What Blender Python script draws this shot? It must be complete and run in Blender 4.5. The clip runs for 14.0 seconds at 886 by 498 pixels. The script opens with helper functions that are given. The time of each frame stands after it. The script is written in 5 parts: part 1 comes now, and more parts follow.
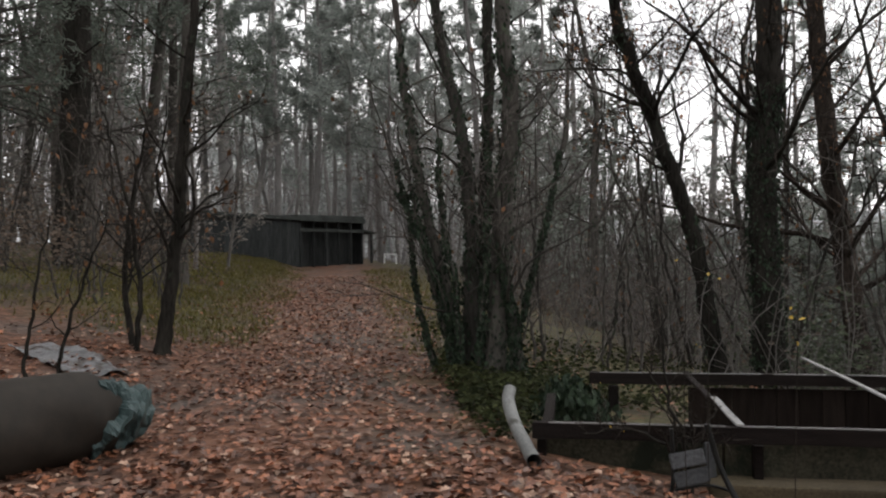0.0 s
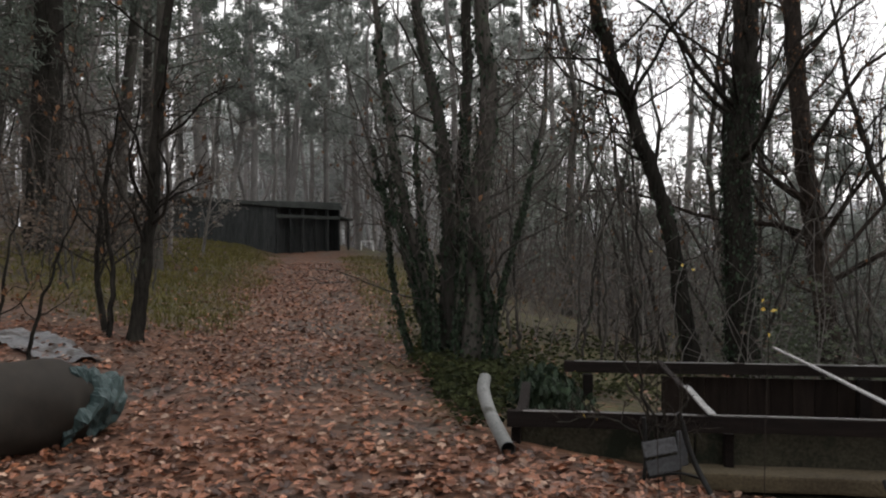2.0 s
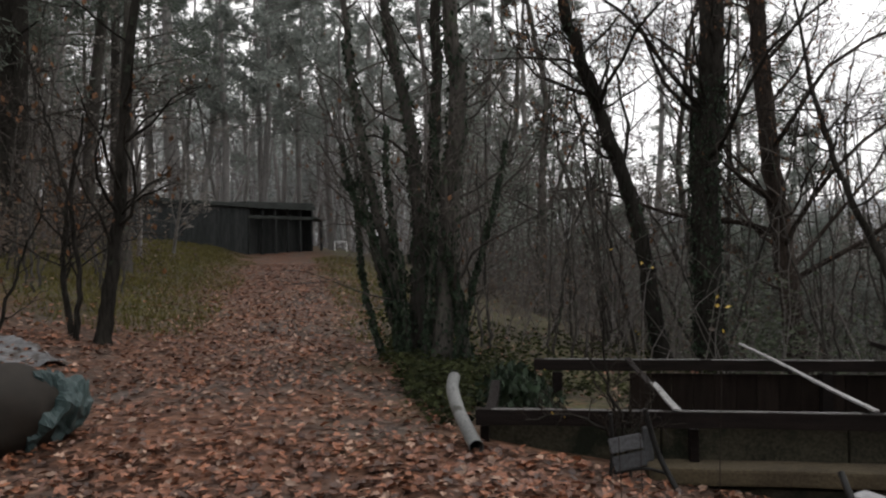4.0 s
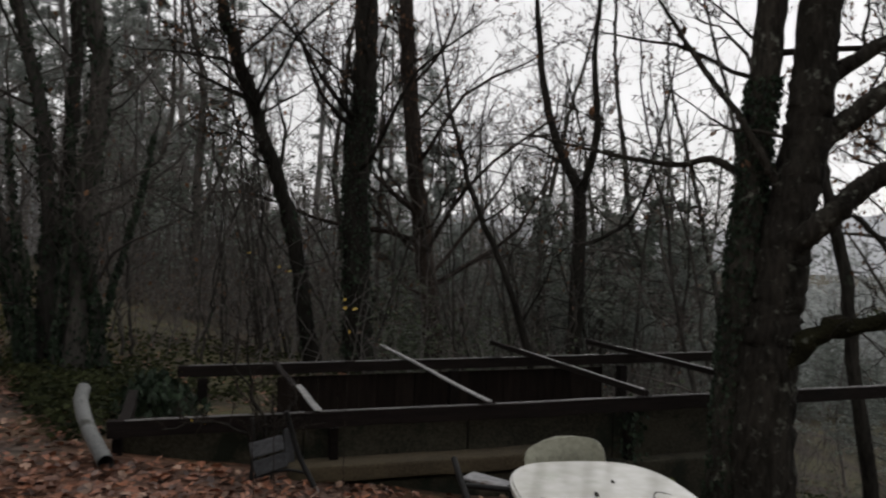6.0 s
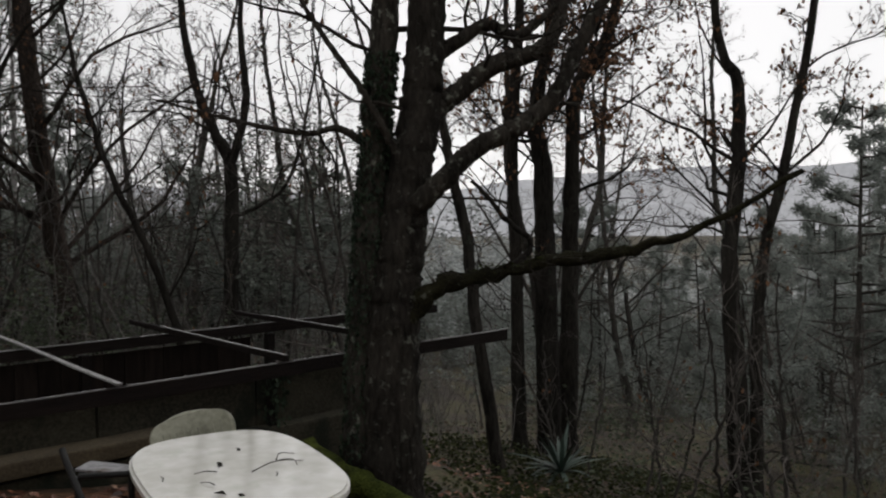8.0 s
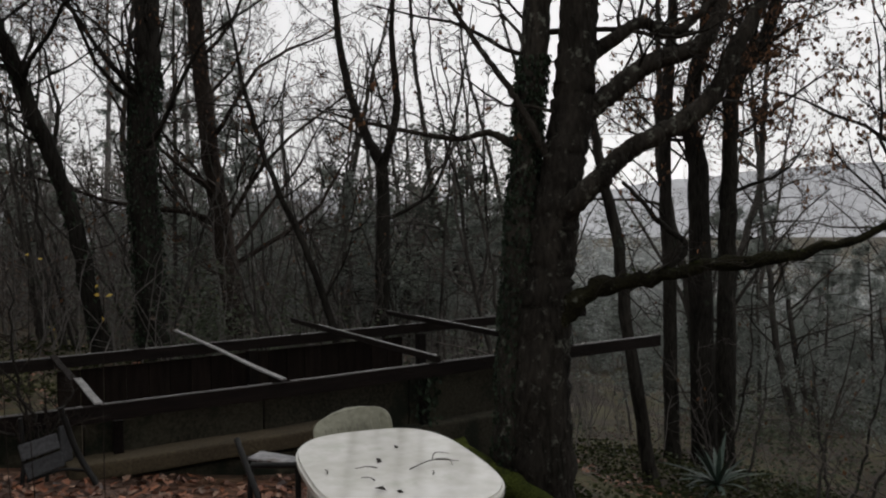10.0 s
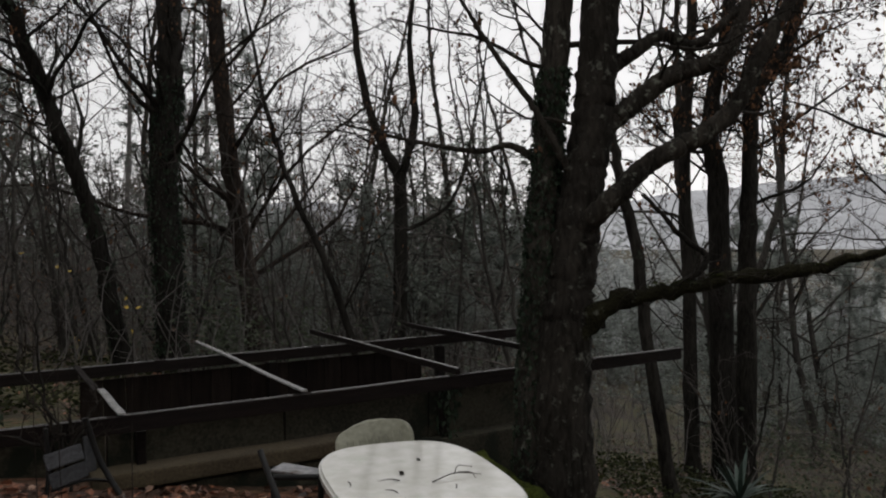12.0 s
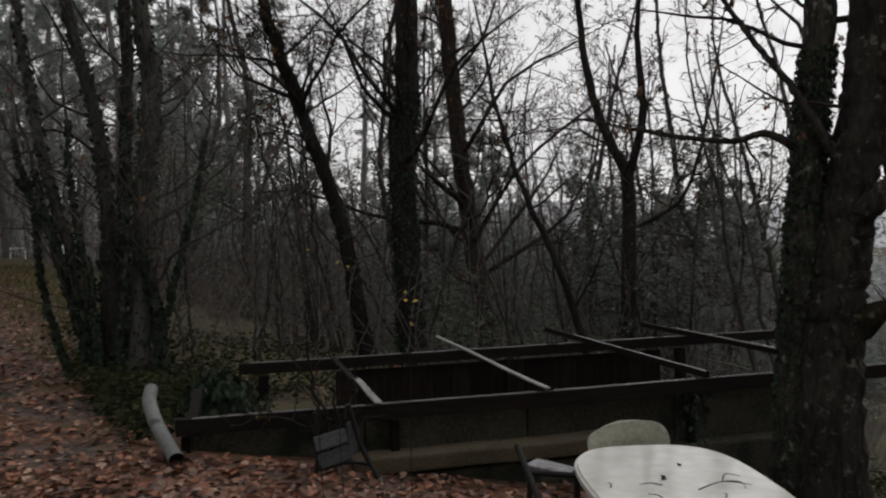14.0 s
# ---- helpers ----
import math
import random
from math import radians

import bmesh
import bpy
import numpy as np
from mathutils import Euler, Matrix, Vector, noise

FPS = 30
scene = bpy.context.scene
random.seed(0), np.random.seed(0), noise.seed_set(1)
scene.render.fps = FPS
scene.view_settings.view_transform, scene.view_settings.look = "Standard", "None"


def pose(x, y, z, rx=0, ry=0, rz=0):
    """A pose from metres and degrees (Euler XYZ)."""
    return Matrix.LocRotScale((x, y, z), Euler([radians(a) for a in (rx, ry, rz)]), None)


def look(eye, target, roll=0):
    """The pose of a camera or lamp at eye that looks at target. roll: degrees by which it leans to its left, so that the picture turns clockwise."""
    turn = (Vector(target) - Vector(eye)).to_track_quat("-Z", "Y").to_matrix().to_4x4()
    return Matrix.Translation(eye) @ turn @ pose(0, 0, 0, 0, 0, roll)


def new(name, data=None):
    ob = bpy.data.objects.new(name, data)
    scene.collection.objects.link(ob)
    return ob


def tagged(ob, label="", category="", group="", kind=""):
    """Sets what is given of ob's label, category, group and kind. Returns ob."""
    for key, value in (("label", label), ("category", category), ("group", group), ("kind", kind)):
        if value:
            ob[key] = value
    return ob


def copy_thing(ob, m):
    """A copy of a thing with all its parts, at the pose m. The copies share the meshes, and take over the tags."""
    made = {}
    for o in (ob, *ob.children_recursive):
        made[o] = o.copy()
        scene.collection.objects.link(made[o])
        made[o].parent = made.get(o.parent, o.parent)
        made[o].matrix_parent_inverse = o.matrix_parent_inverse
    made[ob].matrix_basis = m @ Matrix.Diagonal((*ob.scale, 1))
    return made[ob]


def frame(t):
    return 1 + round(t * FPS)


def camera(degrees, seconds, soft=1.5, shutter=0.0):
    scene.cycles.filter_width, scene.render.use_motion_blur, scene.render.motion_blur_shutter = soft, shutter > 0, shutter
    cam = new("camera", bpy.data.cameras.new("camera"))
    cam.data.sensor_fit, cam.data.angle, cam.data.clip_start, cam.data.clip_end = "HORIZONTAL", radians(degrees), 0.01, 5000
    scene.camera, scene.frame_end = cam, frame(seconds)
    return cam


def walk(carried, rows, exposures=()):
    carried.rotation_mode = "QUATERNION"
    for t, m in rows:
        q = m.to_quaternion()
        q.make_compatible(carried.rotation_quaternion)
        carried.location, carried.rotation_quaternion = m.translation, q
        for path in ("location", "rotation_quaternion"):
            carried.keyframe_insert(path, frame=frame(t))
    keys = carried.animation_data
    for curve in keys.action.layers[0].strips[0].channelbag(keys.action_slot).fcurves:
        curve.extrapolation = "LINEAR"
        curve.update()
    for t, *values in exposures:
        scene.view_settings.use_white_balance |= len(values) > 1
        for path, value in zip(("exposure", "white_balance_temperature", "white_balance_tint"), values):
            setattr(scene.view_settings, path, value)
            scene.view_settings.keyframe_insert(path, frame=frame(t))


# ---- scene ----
cam = camera(58.31, 14.0, soft=2.1, shutter=0.25)
# seconds, eye in metres, yaw (left), pitch (up), roll in degrees
PATH = [
    (0.0, 0.168, -0.022, 1.592, 1.38, 0.13, -0.66),
    (0.5, 0.172, -0.018, 1.59, -0.19, -0.19, -0.66),
    (1.0, 0.175, -0.025, 1.596, -0.76, -0.45, -0.42),
    (1.5, 0.174, -0.022, 1.598, -0.34, -0.57, -0.26),
    (2.0, 0.173, -0.012, 1.598, -0.26, -0.79, -0.15),
    (2.2, 0.175, 0.008, 1.598, 0.0, -0.89, -0.21),
    (3.1, 0.185, -0.008, 1.598, 0.5, -0.95, -0.3),
    (3.8, 0.208, -0.025, 1.598, -1.0, -0.85, -0.45),
    (4.3, 0.23, -0.035, 1.598, -4.83, -0.76, -0.56),
    (4.5, 0.236, -0.026, 1.595, -7.35, -0.76, -0.4),
    (5.0, 0.248, -0.039, 1.597, -11.52, -0.7, -0.15),
    (5.5, 0.26, -0.064, 1.6, -17.92, -0.77, 0.65),
    (6.0, 0.287, -0.071, 1.593, -26.3, -0.31, 1.24),
    (6.5, 0.328, -0.13, 1.585, -33.2, -0.21, 0.2),
    (7.0, 0.403, -0.139, 1.572, -39.66, -0.3, -0.01),
    (7.2, 0.413, -0.153, 1.569, -42.14, -0.79, -0.48),
    (7.7, 0.43, -0.18, 1.575, -47.5, -1.8, -0.6),
    (8.25, 0.445, -0.215, 1.59, -51.5, -2.7, -0.5),
    (8.8, 0.447, -0.225, 1.6, -51.5, -3.1, -0.45),
    (9.3, 0.433, -0.215, 1.602, -47.64, -3.17, -0.44),
    (9.5, 0.418, -0.208, 1.598, -44.74, -3.11, -0.49),
    (10.0, 0.4, -0.185, 1.597, -39.83, -2.09, -0.79),
    (10.5, 0.392, -0.183, 1.598, -39.54, -1.94, -0.98),
    (11.0, 0.392, -0.18, 1.599, -39.32, -2.1, -0.92),
    (11.5, 0.387, -0.18, 1.601, -39.06, -2.1, -0.9),
    (12.0, 0.372, -0.175, 1.603, -38.65, -1.24, -0.75),
    (12.5, 0.345, -0.154, 1.603, -36.69, -0.91, -0.61),
    (13.0, 0.311, -0.119, 1.602, -32.19, -0.91, -0.67),
    (13.5, 0.274, -0.1, 1.599, -27.42, -1.05, -0.97),
    (14.0, 0.254, -0.066, 1.592, -22.88, -1.02, -1.36),
]
EXPOSURES = [(0.0, 0.56), (2.2, 0.48), (4.5, 0.15), (5.5, -0.3), (7.0, -0.36), (9.5, -0.41), (12.0, -0.42), (14.0, -0.44)]
walk(cam, [(t, pose(x, y, z, 90 + pitch, 0, yaw) @ pose(0, 0, 0, 0, 0, roll)) for t, x, y, z, yaw, pitch, roll in PATH], EXPOSURES)

# ---- world and light: a bright overcast winter sky ----
world = bpy.data.worlds.new("overcast")
scene.world = world
world.use_nodes = True
wn = world.node_tree.nodes
wl = world.node_tree.links
sky = wn.new("ShaderNodeTexSky")
sky.sky_type = 'NISHITA'
sky.sun_disc = False
sky.sun_elevation = radians(38)
sky.sun_rotation = radians(60)
grey = wn.new("ShaderNodeHueSaturation")
grey.inputs["Saturation"].default_value = 0.10
cloud = wn.new("ShaderNodeMix")
cloud.data_type = 'RGBA'
cloud.inputs[0].default_value = 0.75
cloud.inputs[7].default_value = (7.9, 7.75, 7.8, 1)
wl.new(sky.outputs[0], grey.inputs["Color"])
wl.new(grey.outputs[0], cloud.inputs[6])
wl.new(cloud.outputs[2], wn["Background"].inputs["Color"])
wn["Background"].inputs["Strength"].default_value = 0.15
sun = new("sun", bpy.data.lights.new("sun", 'SUN'))
sun.data.energy = 0.5
sun.data.angle = radians(30)
sun.data.color = (1.0, 0.97, 0.93)
sun.matrix_world = look((10, 4, 12), (0, 0, 0))


# ---- materials ----
def material(name, dark, light, scale=6.0, rough=0.85, bump=0.3, fine=60.0, stretch=(1, 1, 1), spec=0.3, metal=0.0, vary=0.25, per="object", spots=None, thin=0.0):
    """Two scales of colour noise, a fine relief, and a change of tone from piece to piece; thin leaves let light through."""
    m = bpy.data.materials.new(name)
    m.use_nodes = True
    n, l = m.node_tree.nodes, m.node_tree.links
    bsdf = n["Principled BSDF"]
    bsdf.inputs["Roughness"].default_value = rough
    bsdf.inputs["Metallic"].default_value = metal
    bsdf.inputs["Specular IOR Level"].default_value = spec
    geo = n.new("ShaderNodeTexCoord")
    mp = n.new("ShaderNodeMapping")
    mp.inputs["Scale"].default_value = stretch
    l.new(geo.outputs["Object"], mp.inputs["Vector"])
    big = n.new("ShaderNodeTexNoise")
    big.inputs["Scale"].default_value = scale
    big.inputs["Detail"].default_value = 5
    small = n.new("ShaderNodeTexNoise")
    small.inputs["Scale"].default_value = fine
    small.inputs["Detail"].default_value = 4
    l.new(mp.outputs[0], big.inputs["Vector"])
    l.new(mp.outputs[0], small.inputs["Vector"])
    add = n.new("ShaderNodeMath")
    add.operation = 'ADD'
    l.new(big.outputs["Fac"], add.inputs[0])
    l.new(small.outputs["Fac"], add.inputs[1])
    half = n.new("ShaderNodeMapRange")
    half.inputs["From Min"].default_value = 0.72
    half.inputs["From Max"].default_value = 1.28
    l.new(add.outputs[0], half.inputs["Value"])
    mix = n.new("ShaderNodeMix")
    mix.data_type = 'RGBA'
    mix.inputs[6].default_value = (*dark, 1)
    mix.inputs[7].default_value = (*light, 1)
    l.new(half.outputs[0], mix.inputs[0])
    last = mix.outputs[2]
    if spots:
        st = n.new("ShaderNodeTexNoise")
        st.inputs["Scale"].default_value = spots[1]
        st.inputs["Detail"].default_value = 6
        st.inputs["Roughness"].default_value = 0.7
        l.new(geo.outputs["Object"], st.inputs["Vector"])
        ramp = n.new("ShaderNodeMapRange")
        ramp.inputs["From Min"].default_value = spots[2]
        ramp.inputs["From Max"].default_value = spots[2] + 0.1
        l.new(st.outputs["Fac"], ramp.inputs["Value"])
        over = n.new("ShaderNodeMix")
        over.data_type = 'RGBA'
        over.inputs[7].default_value = (*spots[0], 1)
        l.new(ramp.outputs[0], over.inputs[0])
        l.new(last, over.inputs[6])
        last = over.outputs[2]
    if vary:
        if per == "island":
            rnd = n.new("ShaderNodeNewGeometry").outputs["Random Per Island"]
        else:
            rnd = n.new("ShaderNodeObjectInfo").outputs["Random"]
        rng_ = n.new("ShaderNodeMapRange")
        rng_.inputs["To Min"].default_value = 1 - vary
        rng_.inputs["To Max"].default_value = 1 + vary
        l.new(rnd, rng_.inputs["Value"])
        hsv = n.new("ShaderNodeHueSaturation")
        l.new(rng_.outputs[0], hsv.inputs["Value"])
        l.new(last, hsv.inputs["Color"])
        last = hsv.outputs[0]
    l.new(last, bsdf.inputs["Base Color"])
    if bump:
        bm_ = n.new("ShaderNodeBump")
        bm_.inputs["Strength"].default_value = bump
        bm_.inputs["Distance"].default_value = 0.02
        l.new(add.outputs[0], bm_.inputs["Height"])
        l.new(bm_.outputs[0], bsdf.inputs["Normal"])
    if thin:
        glow = n.new("ShaderNodeBsdfTranslucent")
        l.new(last, glow.inputs["Color"])
        both = n.new("ShaderNodeMixShader")
        both.inputs[0].default_value = thin
        l.new(bsdf.outputs[0], both.inputs[1])
        l.new(glow.outputs[0], both.inputs[2])
        l.new(both.outputs[0], n["Material Output"].inputs["Surface"])
    return m


M_BARK = material("bark_wet", (0.007, 0.0063, 0.0054), (0.037, 0.0335, 0.0285), 5, 0.95, 1.0, 34, (1, 1, 0.22), spec=0.08, spots=((0.04, 0.05, 0.036), 6, 0.60))
M_BARK_LICHEN = material("bark_lichen", (0.008, 0.0072, 0.006), (0.044, 0.039, 0.032), 6, 0.95, 1.0, 36, (1, 1, 0.28), spec=0.08, spots=((0.13, 0.135, 0.112), 13, 0.575))
# mid-distance bark and twig tones, lightened to suggest mist between the trees
M_BARK_MID = material("bark_half_hazed", (0.028, 0.026, 0.023), (0.085, 0.078, 0.07), 5, 0.95, 0.9, 34, (1, 1, 0.25), spec=0.08, spots=((0.06, 0.075, 0.05), 6, 0.58))
M_TWIG_MID = material("twig_half_hazed", (0.065, 0.058, 0.052), (0.145, 0.13, 0.118), 4, 0.9, 0.0, 30, spec=0.1)
M_BARK_RED = material("bark_reddish", (0.011, 0.0088, 0.0076), (0.052, 0.041, 0.034), 5, 0.95, 1.0, 34, (1, 1, 0.25), spec=0.08)
# far bark greyed in its colour, in place of haze
M_BARK_FAR = material("bark_hazed", (0.11, 0.104, 0.10), (0.22, 0.208, 0.20), 3, 0.9, 0.3, 20, (1, 1, 0.3))
M_TWIG = material("twig", (0.012, 0.010, 0.0085), (0.04, 0.033, 0.027), 4, 0.9, 0.0, 30, spec=0.1)
# far twigs carry the same painted haze
M_TWIG_FAR = material("twig_hazed", (0.115, 0.106, 0.098), (0.235, 0.218, 0.205), 3, 0.9, 0.0, 20)
# deep wood foliage, its base colour raised to imitate mist
M_WOOD_GREEN = material("deep_wood_leaf_hazed", (0.115, 0.13, 0.11), (0.23, 0.25, 0.22), 0.4, 0.95, 0.0, 6, vary=0.35, per="island", spec=0.05, thin=0.45)
M_WOOD_BROWN = material("deep_wood_twig_leaf_hazed", (0.15, 0.14, 0.127), (0.28, 0.262, 0.24), 0.4, 0.95, 0.0, 6, vary=0.35, per="island", spec=0.05, thin=0.45)
# farthest foliage and stems: the mist is in these near-white greys
M_VALLEY = material("valley_pine_leaf_hazed", (0.34, 0.36, 0.35), (0.50, 0.52, 0.51), 0.2, 1.0, 0.0, 4, vary=0.3, per="island", spec=0.05, thin=0.45)
M_MISTY = material("mist_coloured_wood", (0.28, 0.275, 0.275), (0.40, 0.39, 0.39), 0.3, 1.0, 0.0, 5)
M_DEADLEAF = material("dead_leaf", (0.10, 0.048, 0.022), (0.22, 0.115, 0.06), 3, 0.7, 0.0, 40, vary=0.5, per="island", thin=0.45)
M_LITTER = material("fallen_leaf", (0.068, 0.022, 0.011), (0.23, 0.096, 0.050), 4, 0.42, 0.25, 30, vary=0.8, per="island", spec=0.45)
M_LITTER_PALE = material("fallen_leaf_underside", (0.16, 0.095, 0.062), (0.36, 0.235, 0.17), 4, 0.5, 0.2, 30, vary=0.5, per="island", spec=0.4)
M_LITTER_PART = material("fallen_leaf_single", (0.07, 0.023, 0.0115), (0.24, 0.10, 0.053), 9, 0.42, 0.25, 40, vary=0.75, spec=0.45)
# needle green lifted towards grey, as mist would show it
M_NEEDLE = material("pine_needle", (0.07, 0.086, 0.07), (0.14, 0.162, 0.134), 2, 0.8, 0.0, 20, vary=0.4, per="island", thin=0.45)
M_IVY = material("ivy_leaf", (0.009, 0.016, 0.010), (0.032, 0.048, 0.028), 6, 0.6, 0.0, 30, vary=0.45, per="island", spec=0.15)
# needle colour paled with the haze mixed in
M_PINE_FAR = material("pine_needle_hazed", (0.18, 0.20, 0.182), (0.31, 0.335, 0.31), 2, 0.9, 0.0, 20, vary=0.3, per="island", spec=0.1, thin=0.45)
# bush colours raised; part of their paleness is painted mist
M_BUSH = material("thicket_leaf", (0.055, 0.068, 0.045), (0.13, 0.15, 0.105), 2, 0.9, 0.0, 20, vary=0.4, per="island", spec=0.1, thin=0.45)
M_BUSH_BROWN = material("thicket_leaf_brown", (0.09, 0.07, 0.055), (0.20, 0.16, 0.13), 2, 0.9, 0.0, 20, vary=0.35, per="island", spec=0.1, thin=0.45)
M_GREEN = material("weed_leaf", (0.016, 0.022, 0.010), (0.055, 0.06, 0.024), 4, 0.8, 0.0, 30, vary=0.6, per="island", spec=0.15, thin=0.45)
M_YUCCA = material("yucca_blade", (0.026, 0.046, 0.036), (0.065, 0.095, 0.075), 5, 0.45, 0.0, 30, vary=0.3, spec=0.4)
M_YELLOW = material("yellow_leaf", (0.45, 0.27, 0.03), (0.62, 0.48, 0.12), 8, 0.6, 0.0, 40, vary=0.3, per="island", thin=0.45)
M_MOSS = material("moss", (0.005, 0.0047, 0.004), (0.022, 0.021, 0.011), 7, 1.0, 1.0, 60, spec=0.05, spots=((0.10, 0.105, 0.085), 12, 0.61))
M_MOSS_LOG = material("moss_bright", (0.012, 0.015, 0.005), (0.065, 0.08, 0.016), 6, 1.0, 1.0, 70, spec=0.05, spots=((0.015, 0.012, 0.008), 5, 0.54))
M_GRASS = material("winter_grass", (0.06, 0.058, 0.018), (0.17, 0.15, 0.055), 3, 0.85, 0.0, 20, vary=0.4, per="island", spec=0.1, thin=0.45)
M_BEAM = material("beam_dark_wood", (0.004, 0.003, 0.0026), (0.014, 0.0095, 0.0082), 3, 0.7, 0.5, 50, (1, 12, 12), spec=0.12)
# weathered battens, and the painted glint along beam and rafter tops
M_BATTEN = material("batten_weathered_glint", (0.12, 0.118, 0.115), (0.31, 0.305, 0.30), 4, 0.25, 0.4, 60, (1, 10, 10), spec=0.6)
M_CONCRETE = material("stained_concrete", (0.012, 0.0108, 0.0065), (0.052, 0.047, 0.031), 2.2, 0.9, 0.35, 45, spots=((0.010, 0.012, 0.007), 2.4, 0.50))
M_PLINTH = material("sandstone_ledge", (0.042, 0.032, 0.019), (0.10, 0.079, 0.046), 2.5, 0.9, 0.35, 50, spots=((0.035, 0.034, 0.02), 3, 0.6))
M_BOARD = material("dark_board", (0.008, 0.0062, 0.0055), (0.024, 0.018, 0.015), 2, 0.9, 0.4, 40, (10, 10, 1), spec=0.05)
M_PIPE = material("grey_plastic_pipe", (0.07, 0.073, 0.07), (0.15, 0.153, 0.15), 3, 0.5, 0.1, 60, spec=0.3, spots=((0.035, 0.035, 0.028), 5, 0.58))
M_HOLE = material("pipe_inside", (0.02, 0.02, 0.02), (0.05, 0.05, 0.048), 4, 0.9, 0.0, 40)
M_TABLE = material("white_plastic_dirty", (0.44, 0.432, 0.385), (0.56, 0.555, 0.525), 2.2, 0.10, 0.012, 14, spec=0.65, spots=((0.40, 0.41, 0.345), 1.4, 0.54))
M_CHAIR = material("cream_plastic_dirty", (0.19, 0.19, 0.14), (0.31, 0.31, 0.24), 5, 0.4, 0.1, 40, spots=((0.14, 0.14, 0.09), 6, 0.6))
M_METAL = material("black_metal", (0.004, 0.004, 0.004), (0.014, 0.014, 0.013), 9, 0.5, 0.1, 60, spec=0.2)
M_SLAT = material("grey_slat", (0.028, 0.029, 0.031), (0.07, 0.072, 0.076), 6, 0.6, 0.2, 60, spec=0.2)
M_COVER = material("brown_cover", (0.014, 0.011, 0.008), (0.028, 0.022, 0.016), 1.6, 0.7, 0.12, 12, spec=0.25)
M_TARP = material("teal_tarp", (0.014, 0.027, 0.028), (0.052, 0.08, 0.078), 3, 0.5, 0.3, 30, spec=0.3)
M_SHEET = material("pale_plastic_sheet", (0.10, 0.10, 0.105), (0.25, 0.25, 0.255), 3, 0.4, 0.4, 25, spec=0.4, spots=((0.05, 0.034, 0.023), 4, 0.52))
M_SHED = material("tarred_shed_board", (0.018, 0.020, 0.020), (0.045, 0.048, 0.048), 2, 0.85, 0.3, 30, (6, 6, 1), spec=0.06)
M_SHEDROOF = material("shed_roof_felt", (0.03, 0.034, 0.032), (0.065, 0.07, 0.066), 2, 0.8, 0.3, 30, spec=0.1)
M_WHITE = material("white_paint", (0.6, 0.6, 0.6), (0.8, 0.8, 0.8), 5, 0.6, 0.1, 30)
# ridge and field colours already contain the valley haze
M_HILL = material("far_woodland_hazed", (0.42, 0.43, 0.45), (0.56, 0.57, 0.59), 0.02, 1.0, 0.0, 0.15, vary=0)
M_FIELD = material("far_field_hazed", (0.33, 0.345, 0.33), (0.45, 0.465, 0.45), 0.02, 1.0, 0.0, 0.3, vary=0)


# ---- mesh helpers ----
class Soup:
    """Vertices and faces that are gathered for one mesh."""

    def __init__(self):
        self.v, self.f, self.n = [], [], 0

    def put(self, verts, faces):
        self.v.append(np.asarray(verts, float))
        self.f.append(np.asarray(faces, int) + self.n)
        self.n += len(verts)

    def mesh(self, name, mat_, smooth=True):
        me = bpy.data.meshes.new(name)
        v = np.concatenate(self.v) if self.v else np.zeros((0, 3))
        tri = [f for f in self.f if f.shape[1] == 3]
        quad = [f for f in self.f if f.shape[1] == 4]
        loops, sizes = [], []
        for some, k in ((tri, 3), (quad, 4)):
            if some:
                a = np.concatenate(some)
                loops.append(a.ravel())
                sizes.append(np.full(len(a), k))
        loops, sizes = np.concatenate(loops), np.concatenate(sizes)
        me.vertices.add(len(v))
        me.vertices.foreach_set("co", v.astype(np.float32).ravel())
        me.loops.add(len(loops))
        me.loops.foreach_set("vertex_index", loops.astype(np.int32))
        me.polygons.add(len(sizes))
        me.polygons.foreach_set("loop_start", np.r_[0, np.cumsum(sizes)[:-1]].astype(np.int32))
        me.polygons.foreach_set("use_smooth", np.full(len(sizes), smooth))
        me.update(calc_edges=True)
        me.materials.append(mat_)
        return me


def holder(name, x, y, z, label, category, group="", kind="", turn=0.0):
    ob = new(name)
    ob.empty_display_size = 0.2
    ob.matrix_basis = pose(x, y, z, 0, 0, turn)
    return tagged(ob, label, category, group, kind)


def child(name, me, parent, label="", m=None):
    ob = new(name, me)
    ob.parent = parent
    if m is not None:
        ob.matrix_basis = m
    if label:
        tagged(ob, label)
    return ob


def part(name, bm, mat_, parent, label="", m=None, smooth=False):
    """Links a bmesh as one mesh object under a thing or a part."""
    me = bpy.data.meshes.new(name)
    bm.to_mesh(me)
    bm.free()
    me.materials.append(mat_)
    if smooth:
        me.polygons.foreach_set("use_smooth", [True] * len(me.polygons))
    return child(name, me, parent, label, m)


